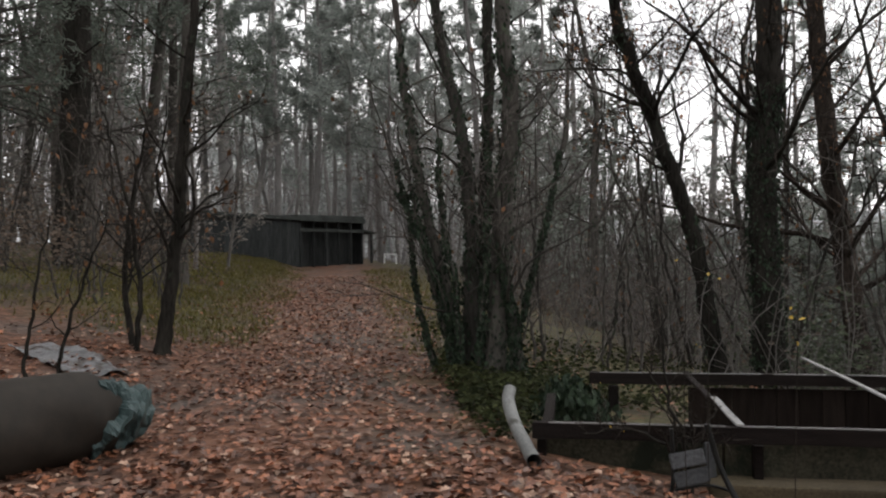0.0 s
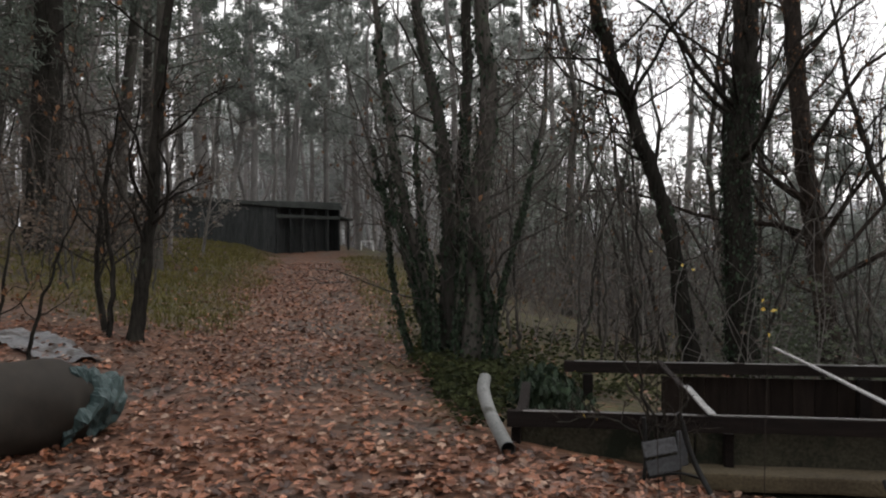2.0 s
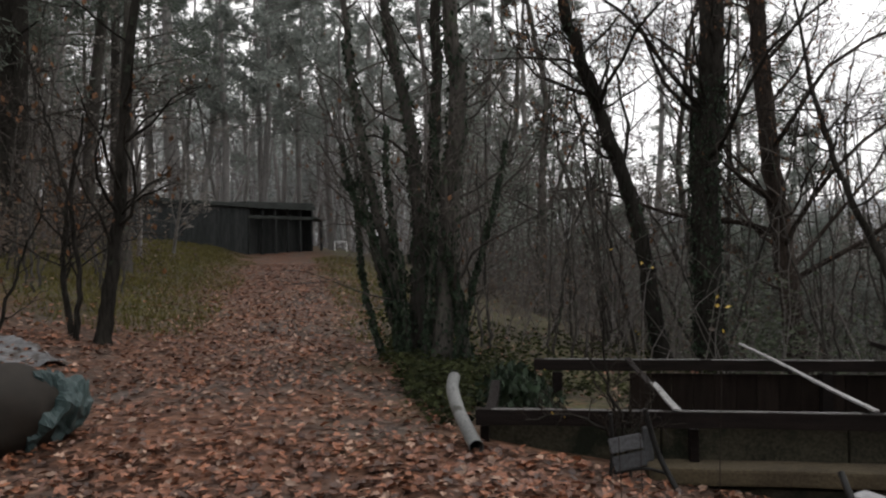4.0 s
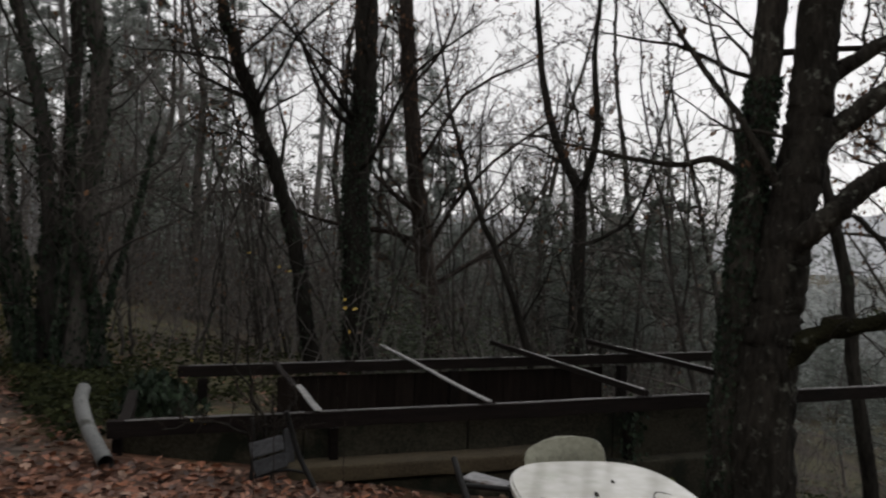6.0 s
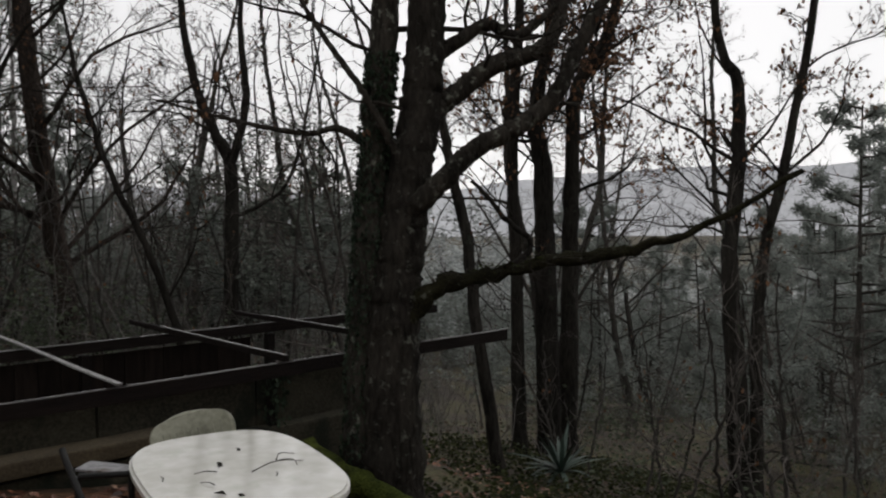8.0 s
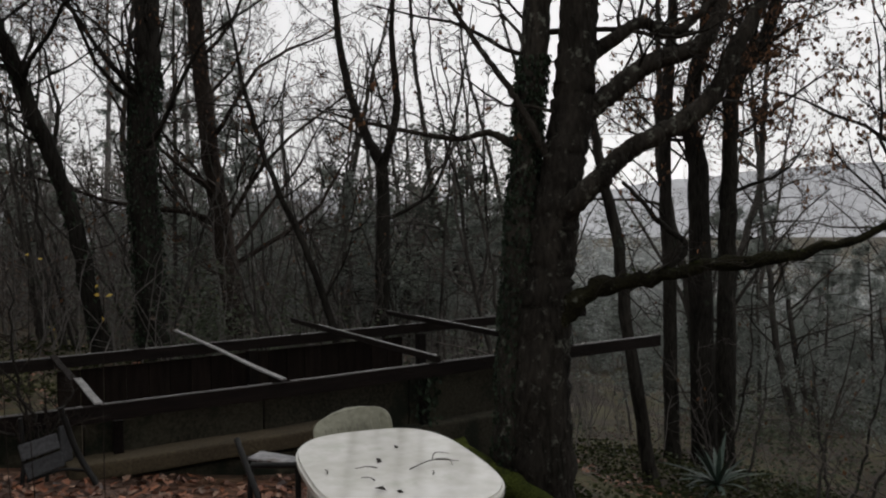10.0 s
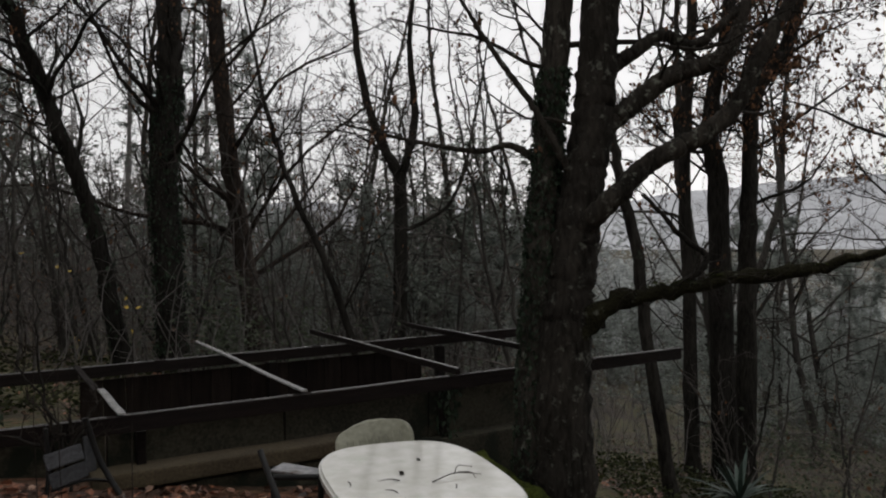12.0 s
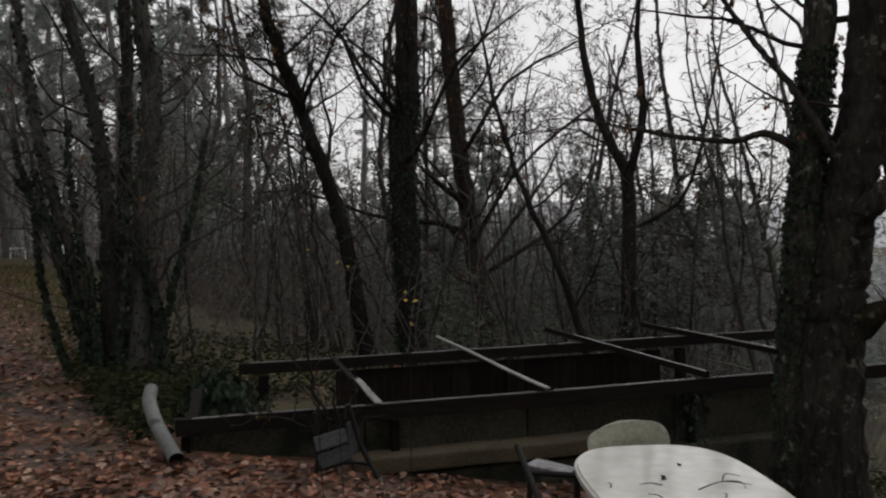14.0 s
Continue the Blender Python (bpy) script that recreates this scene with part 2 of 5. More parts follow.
def box(sx, sy, sz, at=(0, 0, 0), bevel=0.006, turn=None, wobble=0.0, cuts=0):
    """A bevelled block, its middle at a place."""
    bm = bmesh.new()
    bmesh.ops.create_cube(bm, size=1)
    if cuts:
        long = max(range(3), key=lambda k: (sx, sy, sz)[k])
        edges = [e for e in bm.edges if abs((e.verts[0].co - e.verts[1].co)[long]) > 0.5]
        bmesh.ops.subdivide_edges(bm, edges=edges, cuts=cuts)
    bmesh.ops.scale(bm, vec=(sx, sy, sz), verts=bm.verts)
    if bevel:
        bmesh.ops.bevel(bm, geom=[e for e in bm.edges if e.calc_face_angle(0) > 0.5], offset=bevel, segments=2, profile=0.6, affect='EDGES')
    if wobble:
        for v in bm.verts:
            v.co += Vector(noise.noise_vector(v.co * 1.7 + Vector(at))) * wobble
    if turn is not None:
        bmesh.ops.transform(bm, matrix=turn, verts=bm.verts)
    bmesh.ops.translate(bm, vec=at, verts=bm.verts)
    return bm


def tube(soup, pts, radii, sides=6, rough_=0.0, rng=None, cap=False):
    """A tapered tube round a line of points."""
    pts = np.asarray(pts, float)
    radii = np.asarray(radii, float)
    n = len(pts)
    d = np.gradient(pts, axis=0)
    d /= np.linalg.norm(d, axis=1, keepdims=True) + 1e-9
    ref = np.array([0.0, 1.0, 0.0]) if abs(d[:, 1]).max() < 0.9 else np.array([1.0, 0.0, 0.0])
    if abs(d @ ref).max() > 0.97:
        ref = np.array([0.577, -0.577, 0.577])
    u = np.cross(d, ref)
    u /= np.linalg.norm(u, axis=1, keepdims=True) + 1e-9
    w = np.cross(d, u)
    a = np.arange(sides) * 2 * np.pi / sides
    r = radii[:, None] * (1 + (rng.normal(0, rough_, (n, sides)) if rough_ else 0))
    v = pts[:, None] + r[..., None] * (np.cos(a)[None, :, None] * u[:, None] + np.sin(a)[None, :, None] * w[:, None])
    i = np.arange(n - 1)[:, None] * sides
    j = np.arange(sides)[None]
    k = (j + 1) % sides
    f = np.stack([i + j, i + k, i + sides + k, i + sides + j], -1).reshape(-1, 4)
    soup.put(v.reshape(-1, 3), f)
    if cap:
        for at, ring in ((0, 0), (n - 1, (n - 1) * sides)):
            soup.put(np.concatenate([v[at], pts[at:at + 1]]), [[q, (q + 1) % sides, sides] for q in range(sides)])


def smooth_line(pts, n):
    """A rounded line through a few points (Catmull-Rom)."""
    p = np.asarray(pts, float)
    p = np.concatenate([[2 * p[0] - p[1]], p, [2 * p[-1] - p[-2]]])
    out = []
    for t in np.linspace(0, len(p) - 3 - 1e-6, n):
        i = int(t)
        s = t - i
        a, b, c, d = p[i:i + 4]
        out.append(0.5 * (2 * b + (c - a) * s + (2 * a - 5 * b + 4 * c - d) * s * s + (3 * b - a - 3 * c + d) * s ** 3))
    return np.array(out)


# ---- the lie of the land ----
def path_mid(y):
    return -0.155 * np.asarray(y, float)


def ground_z(x, y, rough_=True):
    x, y = np.asarray(x, float), np.asarray(y, float)
    z = 0.14 + 0.023 * np.clip(y, -20, 37) + 0 * x
    z = z - 0.16 * np.clip(x - 0.3, 0, 3.7) - 0.28 * np.clip(x - 4.0, 0, 9) - 0.16 * np.clip(x - 13, 0, 60) - 0.05 * np.clip(x - 73, 0, 200)
    left = np.clip(path_mid(y) - 1.5 - x, 0, None)
    z = z + 1.25 * (1 - np.exp(-left / 3.2)) * np.clip((y - 3) / 9, 0.15, 1)
    right = np.clip(x - path_mid(y) - 2.2, 0, None) * np.clip((y - 8.5) / 8, 0, 1)
    z = z - 0.10 * np.clip(right, 0, 12)
    if rough_:
        near = np.exp(-((x / 60) ** 2 + (y / 60) ** 2))
        z = z + near * (0.025 * np.sin(1.9 * x + 0.7 * y) * np.sin(1.3 * y - 0.5 * x) + 0.012 * np.sin(5.1 * x + 2.0) * np.sin(4.3 * y) + 0.05 * np.sin(0.6 * x + 1) * np.sin(0.45 * y))
    return z


def gz(x, y):
    return float(ground_z(x, y))


def litter_share(x, y):
    """How thickly fallen leaves cover the ground, 0 to 1."""
    x, y = np.asarray(x, float), np.asarray(y, float)
    off = np.abs(x - path_mid(y) + 0.1 + 0.25 * np.sin(0.9 * y)) - 1.25 - 0.02 * np.clip(y - 12, 0, 20)
    on_path = 1 / (1 + np.exp(off * 1.7))
    rim = np.where(x < path_mid(y), 10.0, 5.6)
    yard = 1 / (1 + np.exp((y - rim - 0.4 * np.sin(2 * x)) * 1.6)) * 1 / (1 + np.exp((x - 4.2) * 3))
    return np.clip(np.maximum(on_path, yard), 0, 1)


def spaced(lo, hi, n, fine):
    s = np.linspace(-1, 1, n)
    a = np.sinh(s * fine) / np.sinh(fine)
    return np.where(a < 0, -a * lo, a * hi)


gx = spaced(-2500, 2500, 300, 7.5)
gy = spaced(-2500, 2500, 300, 7.5) + 6
GX, GY = np.meshgrid(gx, gy)
far_ = np.clip((np.hypot(GX, GY) - 150) / 300, 0, 1)
GZ = ground_z(GX, GY) * (1 - far_) + far_ * np.minimum(ground_z(GX, GY), -14)
gs = Soup()
idx = np.arange(GX.size).reshape(GX.shape)
gs.put(np.stack([GX.ravel(), GY.ravel(), GZ.ravel()], 1), np.stack([idx[:-1, :-1], idx[:-1, 1:], idx[1:, 1:], idx[1:, :-1]], -1).reshape(-1, 4))


def ground_material():
    m = bpy.data.materials.new("forest_floor")
    m.use_nodes = True
    n, l = m.node_tree.nodes, m.node_tree.links
    bsdf = n["Principled BSDF"]
    bsdf.inputs["Roughness"].default_value = 0.8
    bsdf.inputs["Specular IOR Level"].default_value = 0.25
    tc = n.new("ShaderNodeTexCoord")
    att = n.new("ShaderNodeAttribute")
    att.attribute_name = "litter"

    def tex(scale, detail=5):
        t = n.new("ShaderNodeTexNoise")
        t.inputs["Scale"].default_value = scale
        t.inputs["Detail"].default_value = detail
        l.new(tc.outputs["Object"], t.inputs["Vector"])
        return t

    def mixed(fac, a, b):
        x = n.new("ShaderNodeMix")
        x.data_type = 'RGBA'
        for sock, val in ((x.inputs[6], a), (x.inputs[7], b)):
            if isinstance(val, tuple):
                sock.default_value = (*val, 1)
            else:
                l.new(val, sock)
        l.new(fac, x.inputs[0])
        return x.outputs[2]

    def ramp(sock, a, b):
        r = n.new("ShaderNodeMapRange")
        r.inputs["From Min"].default_value = a
        r.inputs["From Max"].default_value = b
        l.new(sock, r.inputs["Value"])
        return r.outputs[0]

    vor = n.new("ShaderNodeTexVoronoi")
    vor.inputs["Scale"].default_value = 13
    l.new(tc.outputs["Object"], vor.inputs["Vector"])
    cell = n.new("ShaderNodeSeparateColor")
    l.new(vor.outputs["Color"], cell.inputs[0])
    leaves = mixed(cell.outputs[0], (0.045, 0.020, 0.012), (0.17, 0.083, 0.051))
    leaves = mixed(ramp(tex(0.9).outputs["Fac"], 0.45, 0.65), leaves, mixed(cell.outputs[1], (0.045, 0.034, 0.028), (0.13, 0.096, 0.078)))
    grass = mixed(ramp(tex(22).outputs["Fac"], 0.35, 0.65), (0.03, 0.030, 0.012), (0.095, 0.088, 0.036))
    grass = mixed(ramp(tex(0.7).outputs["Fac"], 0.4, 0.6), grass, mixed(tex(9).outputs["Fac"], (0.014, 0.010, 0.007), (0.048, 0.034, 0.023)))
    wild = mixed(ramp(tex(14).outputs["Fac"], 0.58, 0.66), grass, leaves)
    edge = n.new("ShaderNodeMath")
    edge.operation = 'ADD'
    l.new(att.outputs["Fac"], edge.inputs[0])
    l.new(ramp(tex(3.0).outputs["Fac"], 0.2, 1.4), edge.inputs[1])
    l.new(mixed(ramp(edge.outputs[0], 0.4, 1.1), wild, leaves), bsdf.inputs["Base Color"])
    bump = n.new("ShaderNodeBump")
    bump.inputs["Strength"].default_value = 0.8
    bump.inputs["Distance"].default_value = 0.03
    l.new(vor.outputs["Distance"], bump.inputs["Height"])
    l.new(bump.outputs[0], bsdf.inputs["Normal"])
    return m


M_GROUND = ground_material()
gme = gs.mesh("ground", M_GROUND)
la = gme.attributes.new("litter", 'FLOAT', 'POINT')
la.data.foreach_set("value", litter_share(GX, GY).ravel().astype(np.float32))
ground = tagged(new("ground", gme), "sloping forest floor with brown leaf litter and patches of grass", "ground", kind="structure")

# far hills beyond the valley; the winter mist is put into their pale colour
for nm, dist, base, top, mt, sd, label in (("backdrop", 900, -60, 66, M_HILL, 3, "wooded ridge beyond the valley, coloured pale for mist"), ("backdrop", 160, -36, -16, M_FIELD, 5, "fields on the far side of the valley, coloured pale for haze")):
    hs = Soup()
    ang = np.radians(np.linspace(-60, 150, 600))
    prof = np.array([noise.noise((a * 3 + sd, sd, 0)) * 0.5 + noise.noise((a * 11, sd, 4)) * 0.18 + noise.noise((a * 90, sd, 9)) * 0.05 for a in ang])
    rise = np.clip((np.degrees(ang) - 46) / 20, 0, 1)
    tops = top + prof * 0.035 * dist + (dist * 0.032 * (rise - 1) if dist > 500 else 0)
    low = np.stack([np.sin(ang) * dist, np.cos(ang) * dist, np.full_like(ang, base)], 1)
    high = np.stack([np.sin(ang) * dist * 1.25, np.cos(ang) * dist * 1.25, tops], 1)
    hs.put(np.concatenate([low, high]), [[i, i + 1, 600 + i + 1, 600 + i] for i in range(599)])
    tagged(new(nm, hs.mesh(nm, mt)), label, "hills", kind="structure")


# ---- trees ----
def turned(rng, d, lo, hi):
    """Directions that leave the directions d by an angle between lo and hi degrees."""
    d = np.asarray(d, float)
    side = rng.normal(size=d.shape)
    side -= d * (side * d).sum(-1, keepdims=True)
    side /= np.linalg.norm(side, axis=-1, keepdims=True) + 1e-9
    a = np.radians(rng.uniform(lo, hi, d.shape[:-1]))[..., None]
    return d * np.cos(a) + side * np.sin(a)


def wander(rng, start, way, length, n, bend, up):
    """Bent lines of n points from their starts: an array (lines, n, 3)."""
    d = np.array(way, float)
    pts = [np.array(start, float)]
    for _ in range(n - 1):
        d = d + rng.normal(0, bend, d.shape) + np.array([0, 0, up])
        d /= np.linalg.norm(d, axis=-1, keepdims=True)
        pts.append(pts[-1] + d * (np.asarray(length)[..., None] / (n - 1)))
    return np.stack(pts, -2)


def limb(rng, start, d, length, r0, r1, n=6, bend=0.18, up=0.06):
    return wander(rng, np.array(start, float), np.array(d, float), np.array(float(length)), n, bend, up), np.linspace(r0, r1, n)


def tubes(soup, P, R, sides=3):
    """Many tapered tubes at once. P: (lines, n, 3), R: (lines, n)."""
    N, n, _ = P.shape
    if not N:
        return
    d = np.empty_like(P)
    d[:, 1:-1] = P[:, 2:] - P[:, :-2]
    d[:, 0], d[:, -1] = P[:, 1] - P[:, 0], P[:, -1] - P[:, -2]
    d /= np.linalg.norm(d, axis=-1, keepdims=True) + 1e-9
    whole = P[:, -1] - P[:, 0]
    ref = np.where((np.abs(whole[:, 1]) > 0.7 * np.linalg.norm(whole, axis=1))[:, None], [[1.0, 0.1, 0.05]], [[0.1, 1.0, 0.05]])[:, None]
    u = np.cross(d, np.broadcast_to(ref, d.shape))
    u /= np.linalg.norm(u, axis=-1, keepdims=True) + 1e-9
    w = np.cross(d, u)
    a = np.arange(sides) * 2 * np.pi / sides
    v = P[:, :, None] + R[:, :, None, None] * (np.cos(a)[:, None] * u[:, :, None] + np.sin(a)[:, None] * w[:, :, None])
    base = (np.arange(N) * n * sides)[:, None, None] + (np.arange(n - 1) * sides)[None, :, None]
    j = np.arange(sides)[None, None]
    k = (j + 1) % sides
    soup.put(v.reshape(-1, 3), np.stack([base + j, base + k, base + sides + k, base + sides + j], -1).reshape(-1, 4))


def offshoots(rng, P, R, L, count, span, lo, hi, frac, m, bend=0.2, up=0.05, first=False):
    """Side branches along many limbs at once: their lines, radii and lengths."""
    N, n, _ = P.shape
    t = rng.uniform(*span, (N, count))
    i = np.minimum((t * (n - 1)).astype(int), n - 2)
    s = (t * (n - 1) - i)[..., None]
    row = np.arange(N)[:, None]
    at = P[row, i] * (1 - s) + P[row, i + 1] * s
    r = R[row, i] * (1 - s[..., 0]) + R[row, i + 1] * s[..., 0]
    d = P[row, i + 1] - P[row, i]
    d /= np.linalg.norm(d, axis=-1, keepdims=True) + 1e-9
    way = turned(rng, d, lo, hi)
    if first:
        way[..., 2] = np.abs(way[..., 2]) * 0.8 + 0.1
        way /= np.linalg.norm(way, axis=-1, keepdims=True)
    ln = L[:, None] * frac * rng.uniform(0.5, 1.15, t.shape) * (1.15 - 0.6 * t)
    br = np.maximum(np.minimum(r * rng.uniform(0.3, 0.55, t.shape), ln * 0.0125 + 0.003), 0.0035)
    Q = wander(rng, at.reshape(-1, 3), way.reshape(-1, 3), ln.ravel(), m, bend, up)
    taper = np.linspace(0, 1, m)
    br = br.ravel()[:, None]
    return Q, br * (1 - taper) + np.maximum(br * 0.25, 0.0022) * taper, ln.ravel()


def put_leaves(rng, soup, at, size, hang=False, flat=False):
    """Small curled leaves of two triangles at many places."""
    at = np.asarray(at, float).reshape(-1, 3)
    N = len(at)
    if not N:
        return
    a = rng.uniform(0, 2 * np.pi, N)
    u = np.stack([np.cos(a), np.sin(a), rng.uniform(-0.25, 0.25, N)], 1)
    if hang:
        u = np.stack([0.5 * np.cos(a), 0.5 * np.sin(a), np.full(N, -0.9)], 1)
    up_ = rng.normal(size=(N, 3)) if not flat else np.stack([rng.normal(0, .25, N), rng.normal(0, .25, N), np.ones(N)], 1)
    w = np.cross(u, up_)
    w /= np.linalg.norm(w, axis=1, keepdims=True) + 1e-9
    up_ = np.cross(w, u)
    s = (size * rng.uniform(0.6, 1.25, N))[:, None]
    c = s * rng.uniform(-0.25, 0.35, (N, 1))
    v = np.stack([at - u * s * 0.55, at + w * s * 0.36 + up_ * c, at + u * s * 0.6 + up_ * c * 0.5, at - w * s * 0.36 + up_ * c * rng.uniform(0.3, 1.2, (N, 1))], 1)
    b4 = np.arange(N)[:, None] * 4
    soup.put(v.reshape(-1, 3), np.concatenate([b4 + [0, 2, 1], b4 + [0, 3, 2]]))


def put_leaf(rng, soup, at, size, hang=False, flat=False):
    put_leaves(rng, soup, [at], size, hang, flat)


def ivy_on(rng, soup, pts, radii, count, size=0.07, span=(0, 1), out=1.0):
    n = len(pts)
    t = rng.uniform(*span, count)
    i = np.minimum((t * (n - 1)).astype(int), n - 2)
    s = (t * (n - 1) - i)
    a = rng.uniform(0, 2 * np.pi, count)
    r = (radii[i] * (1 - s) + radii[i + 1] * s) * rng.uniform(0.98, 1.0 + 0.14 * out, count) + rng.uniform(0.0, 0.016, count)
    at = pts[i] * (1 - s[:, None]) + pts[i + 1] * s[:, None] + np.stack([np.cos(a) * r, np.sin(a) * r, 0 * r], 1)
    put_leaves(rng, soup, at, size, hang=True)


def stuff(ob):
    return tagged(ob, kind="stuff")


def make_tree(name, label, at, stems, seed, bark=M_BARK, twig_mat=M_TWIG, depth=3, count=14, length=2.6, span=(0.35, 1.0), leafy=0.0, leaf_mat=M_DEADLEAF, leaf=0.05, ivy=0, ivy_span=(0, 1), ivy_size=0.07, group="trees of the wood", limbs=(), sides=10, category="tree", fine=5, rings=5):
    """A tree at a place. stems: lists of (dx, dy, dz, radius) from the base up; limbs: the same for great limbs."""
    rng = np.random.default_rng(seed)
    ob = holder(name, *at, label, category, group)
    leaves, ivy_soup, thin = Soup(), Soup(), Soup()
    firsts = []
    for lines, big in ((stems, True), (limbs, False)):
        for stem in lines:
            st = np.array(stem, float)
            line = smooth_line(st[:, :3], rings * len(st))
            line[2:] += rng.normal(0, 0.055 / rings, (len(line) - 2, 3)) * (1, 1, 0.3)
            rad = np.interp(np.linspace(0, 1, len(line)), np.linspace(0, 1, len(st)), st[:, 3])
            if big:
                rad[0] *= 1.35
            fat = Soup()
            tube(fat, line, rad, sides if big else 10, 0.055, rng)
            child("trunk" if big else "limb", fat.mesh("trunk", bark), ob)
            if ivy and big:
                ivy_on(rng, ivy_soup, line, rad, ivy, ivy_size, ivy_span)
            k = count if big else max(3, count // 2)
            firsts.append(offshoots(rng, line[None], rad[None], np.array([length if big else length * 0.55]), k, span if big else (0.3, 1.0), 40 if big else 25, 75 if big else 65, 1.0, 7, 0.2, 0.05, big))
    P, R, L = (np.concatenate([f[q] for f in firsts]) for q in range(3))
    if max(R[:, 0]) > 0.012:
        for p, r in zip(P, R):
            one = Soup()
            tube(one, p, r, 5)
            child("limb", one.mesh("limb", bark), ob)
    else:
        tubes(thin, P, R, 4)
    ends = P
    for lv in range(depth):
        P, R, L = offshoots(rng, P, R, L, max(2, int(count * 0.5)) if lv == 0 else fine, (0.22, 1.0), 25, 65, 0.52, 5 if lv == 0 else 4 if lv == 1 else 3, 0.22)
        tubes(thin, P, R, 3)
        ends = P
    if leafy:
        k = rng.poisson(leafy * len(ends))
        put_leaves(rng, leaves, ends[rng.integers(len(ends), size=k), rng.integers(1, ends.shape[1], size=k)], leaf, hang=True)
    if thin.n:
        stuff(child("twig_spray", thin.mesh("twig_spray", twig_mat), ob))
    if leaves.n:
        stuff(child("withered_foliage" if leaf_mat is M_DEADLEAF else "foliage", leaves.mesh("foliage", leaf_mat, False), ob))
    if ivy_soup.n:
        stuff(child("ivy", ivy_soup.mesh("ivy", M_IVY, False), ob, "dark green climbing ivy"))
    return ob


def make_pine(name, label, at, h, r, seed, start=0.45, needles=26, group="trees of the wood", spread=2.6, blade=0.02, tuft=0.2, bark=M_BARK, green_mat=M_NEEDLE):
    rng = np.random.default_rng(seed)
    ob = holder(name, *at, label, "pine tree", group)
    line, rad = limb(rng, (0, 0, -0.2), (0, 0, 1), h, r, r * 0.2, 14, 0.03, 0.05)
    fat, thin, green = Soup(), Soup(), Soup()
    tube(fat, line, rad, 8, 0.05, rng)
    child("trunk", fat.mesh("trunk", bark), ob)
    for t in np.linspace(start, 0.99, int(24 * (1 - start)) + 14):
        i = min(int(t * 13), 12)
        at_ = line[i] + (line[i + 1] - line[i]) * (t * 13 - i)
        ln = spread * (1.25 - t) * rng.uniform(0.6, 1.2)
        a = rng.uniform(0, 2 * np.pi)
        p, q = limb(rng, at_, (np.cos(a), np.sin(a), rng.uniform(-0.1, 0.3)), ln, 0.035, 0.008, 6, 0.13, 0.05)
        one = Soup()
        tube(one, p, q, 4)
        child("branch", one.mesh("branch", bark), ob)
        P, R, L = offshoots(rng, p[None], q[None], np.array([ln]), 7, (0.3, 1.0), 25, 60, 0.45, 4, 0.15, 0.04)
        tubes(thin, P, R, 3)
        tips = np.repeat(P[:, 1:].reshape(-1, 3), needles // 3, axis=0)
        w = rng.normal(size=tips.shape)
        w /= np.linalg.norm(w, axis=1, keepdims=True)
        tips = tips + rng.normal(0, 0.07, tips.shape)
        sd = np.cross(w, rng.normal(size=tips.shape))
        sd *= blade / (np.linalg.norm(sd, axis=1, keepdims=True) + 1e-9)
        v = np.stack([tips - sd, tips + sd, tips + w * rng.uniform(0.5, 1.0, (len(tips), 1)) * tuft], 1)
        green.put(v.reshape(-1, 3), np.arange(len(tips) * 3).reshape(-1, 3))
    # hazed pines take the mist-paled twig colour too
    stuff(child("twig_spray", thin.mesh("twig_spray", M_TWIG_FAR if green_mat is M_PINE_FAR else M_TWIG_MID), ob))
    stuff(child("needle_mass", green.mesh("needle_mass", green_mat, False), ob, "green needle tufts, paled in colour for mist"))
    return ob


def rel(base, pts, radii):
    """Stem points from their places in the world, as steps from the tree's base."""
    return [(x - base[0], y - base[1], z - base[2], r) for (x, y, z), r in zip(pts, radii)]


def rooted(x, y):
    return (x, y, gz(x, y) - 0.05)


# thin dark tree on the bank beside the path
b = rooted(-3.25, 8.9)
make_tree("hornbeam", "slender dark hornbeam with brown withered leaves beside the path", b, [rel(b, [(-3.25, 8.9, b[2]), (-3.15, 8.9, 1.14), (-3.06, 8.9, 1.72), (-3.0, 8.9, 2.55), (-2.93, 8.9, 3.51), (-2.83, 8.9, 4.6), (-2.8, 8.8, 7.5)], [.095, .078, .072, .066, .058, .045, .018]),
    [(-0.35, 0.1, 0, .04), (-0.45, 0.1, 0.8, .032), (-0.38, 0.1, 1.6, .025), (-0.2, 0.1, 2.6, .012)], [(-0.25, -0.1, 0, .035), (-0.2, -0.1, 0.9, .028), (-0.35, -0.1, 1.9, .02), (-0.6, -0.1, 2.8, .01)]],
    11, count=12, length=1.7, leafy=0.15, span=(0.25, 1.0), depth=2, leaf=0.07)
b = rooted(-7.7, 15.8)
make_pine("pine", "tall dark pine with a thick trunk on the grassy bank", b, 15, .38, 12, 0.3, 24)
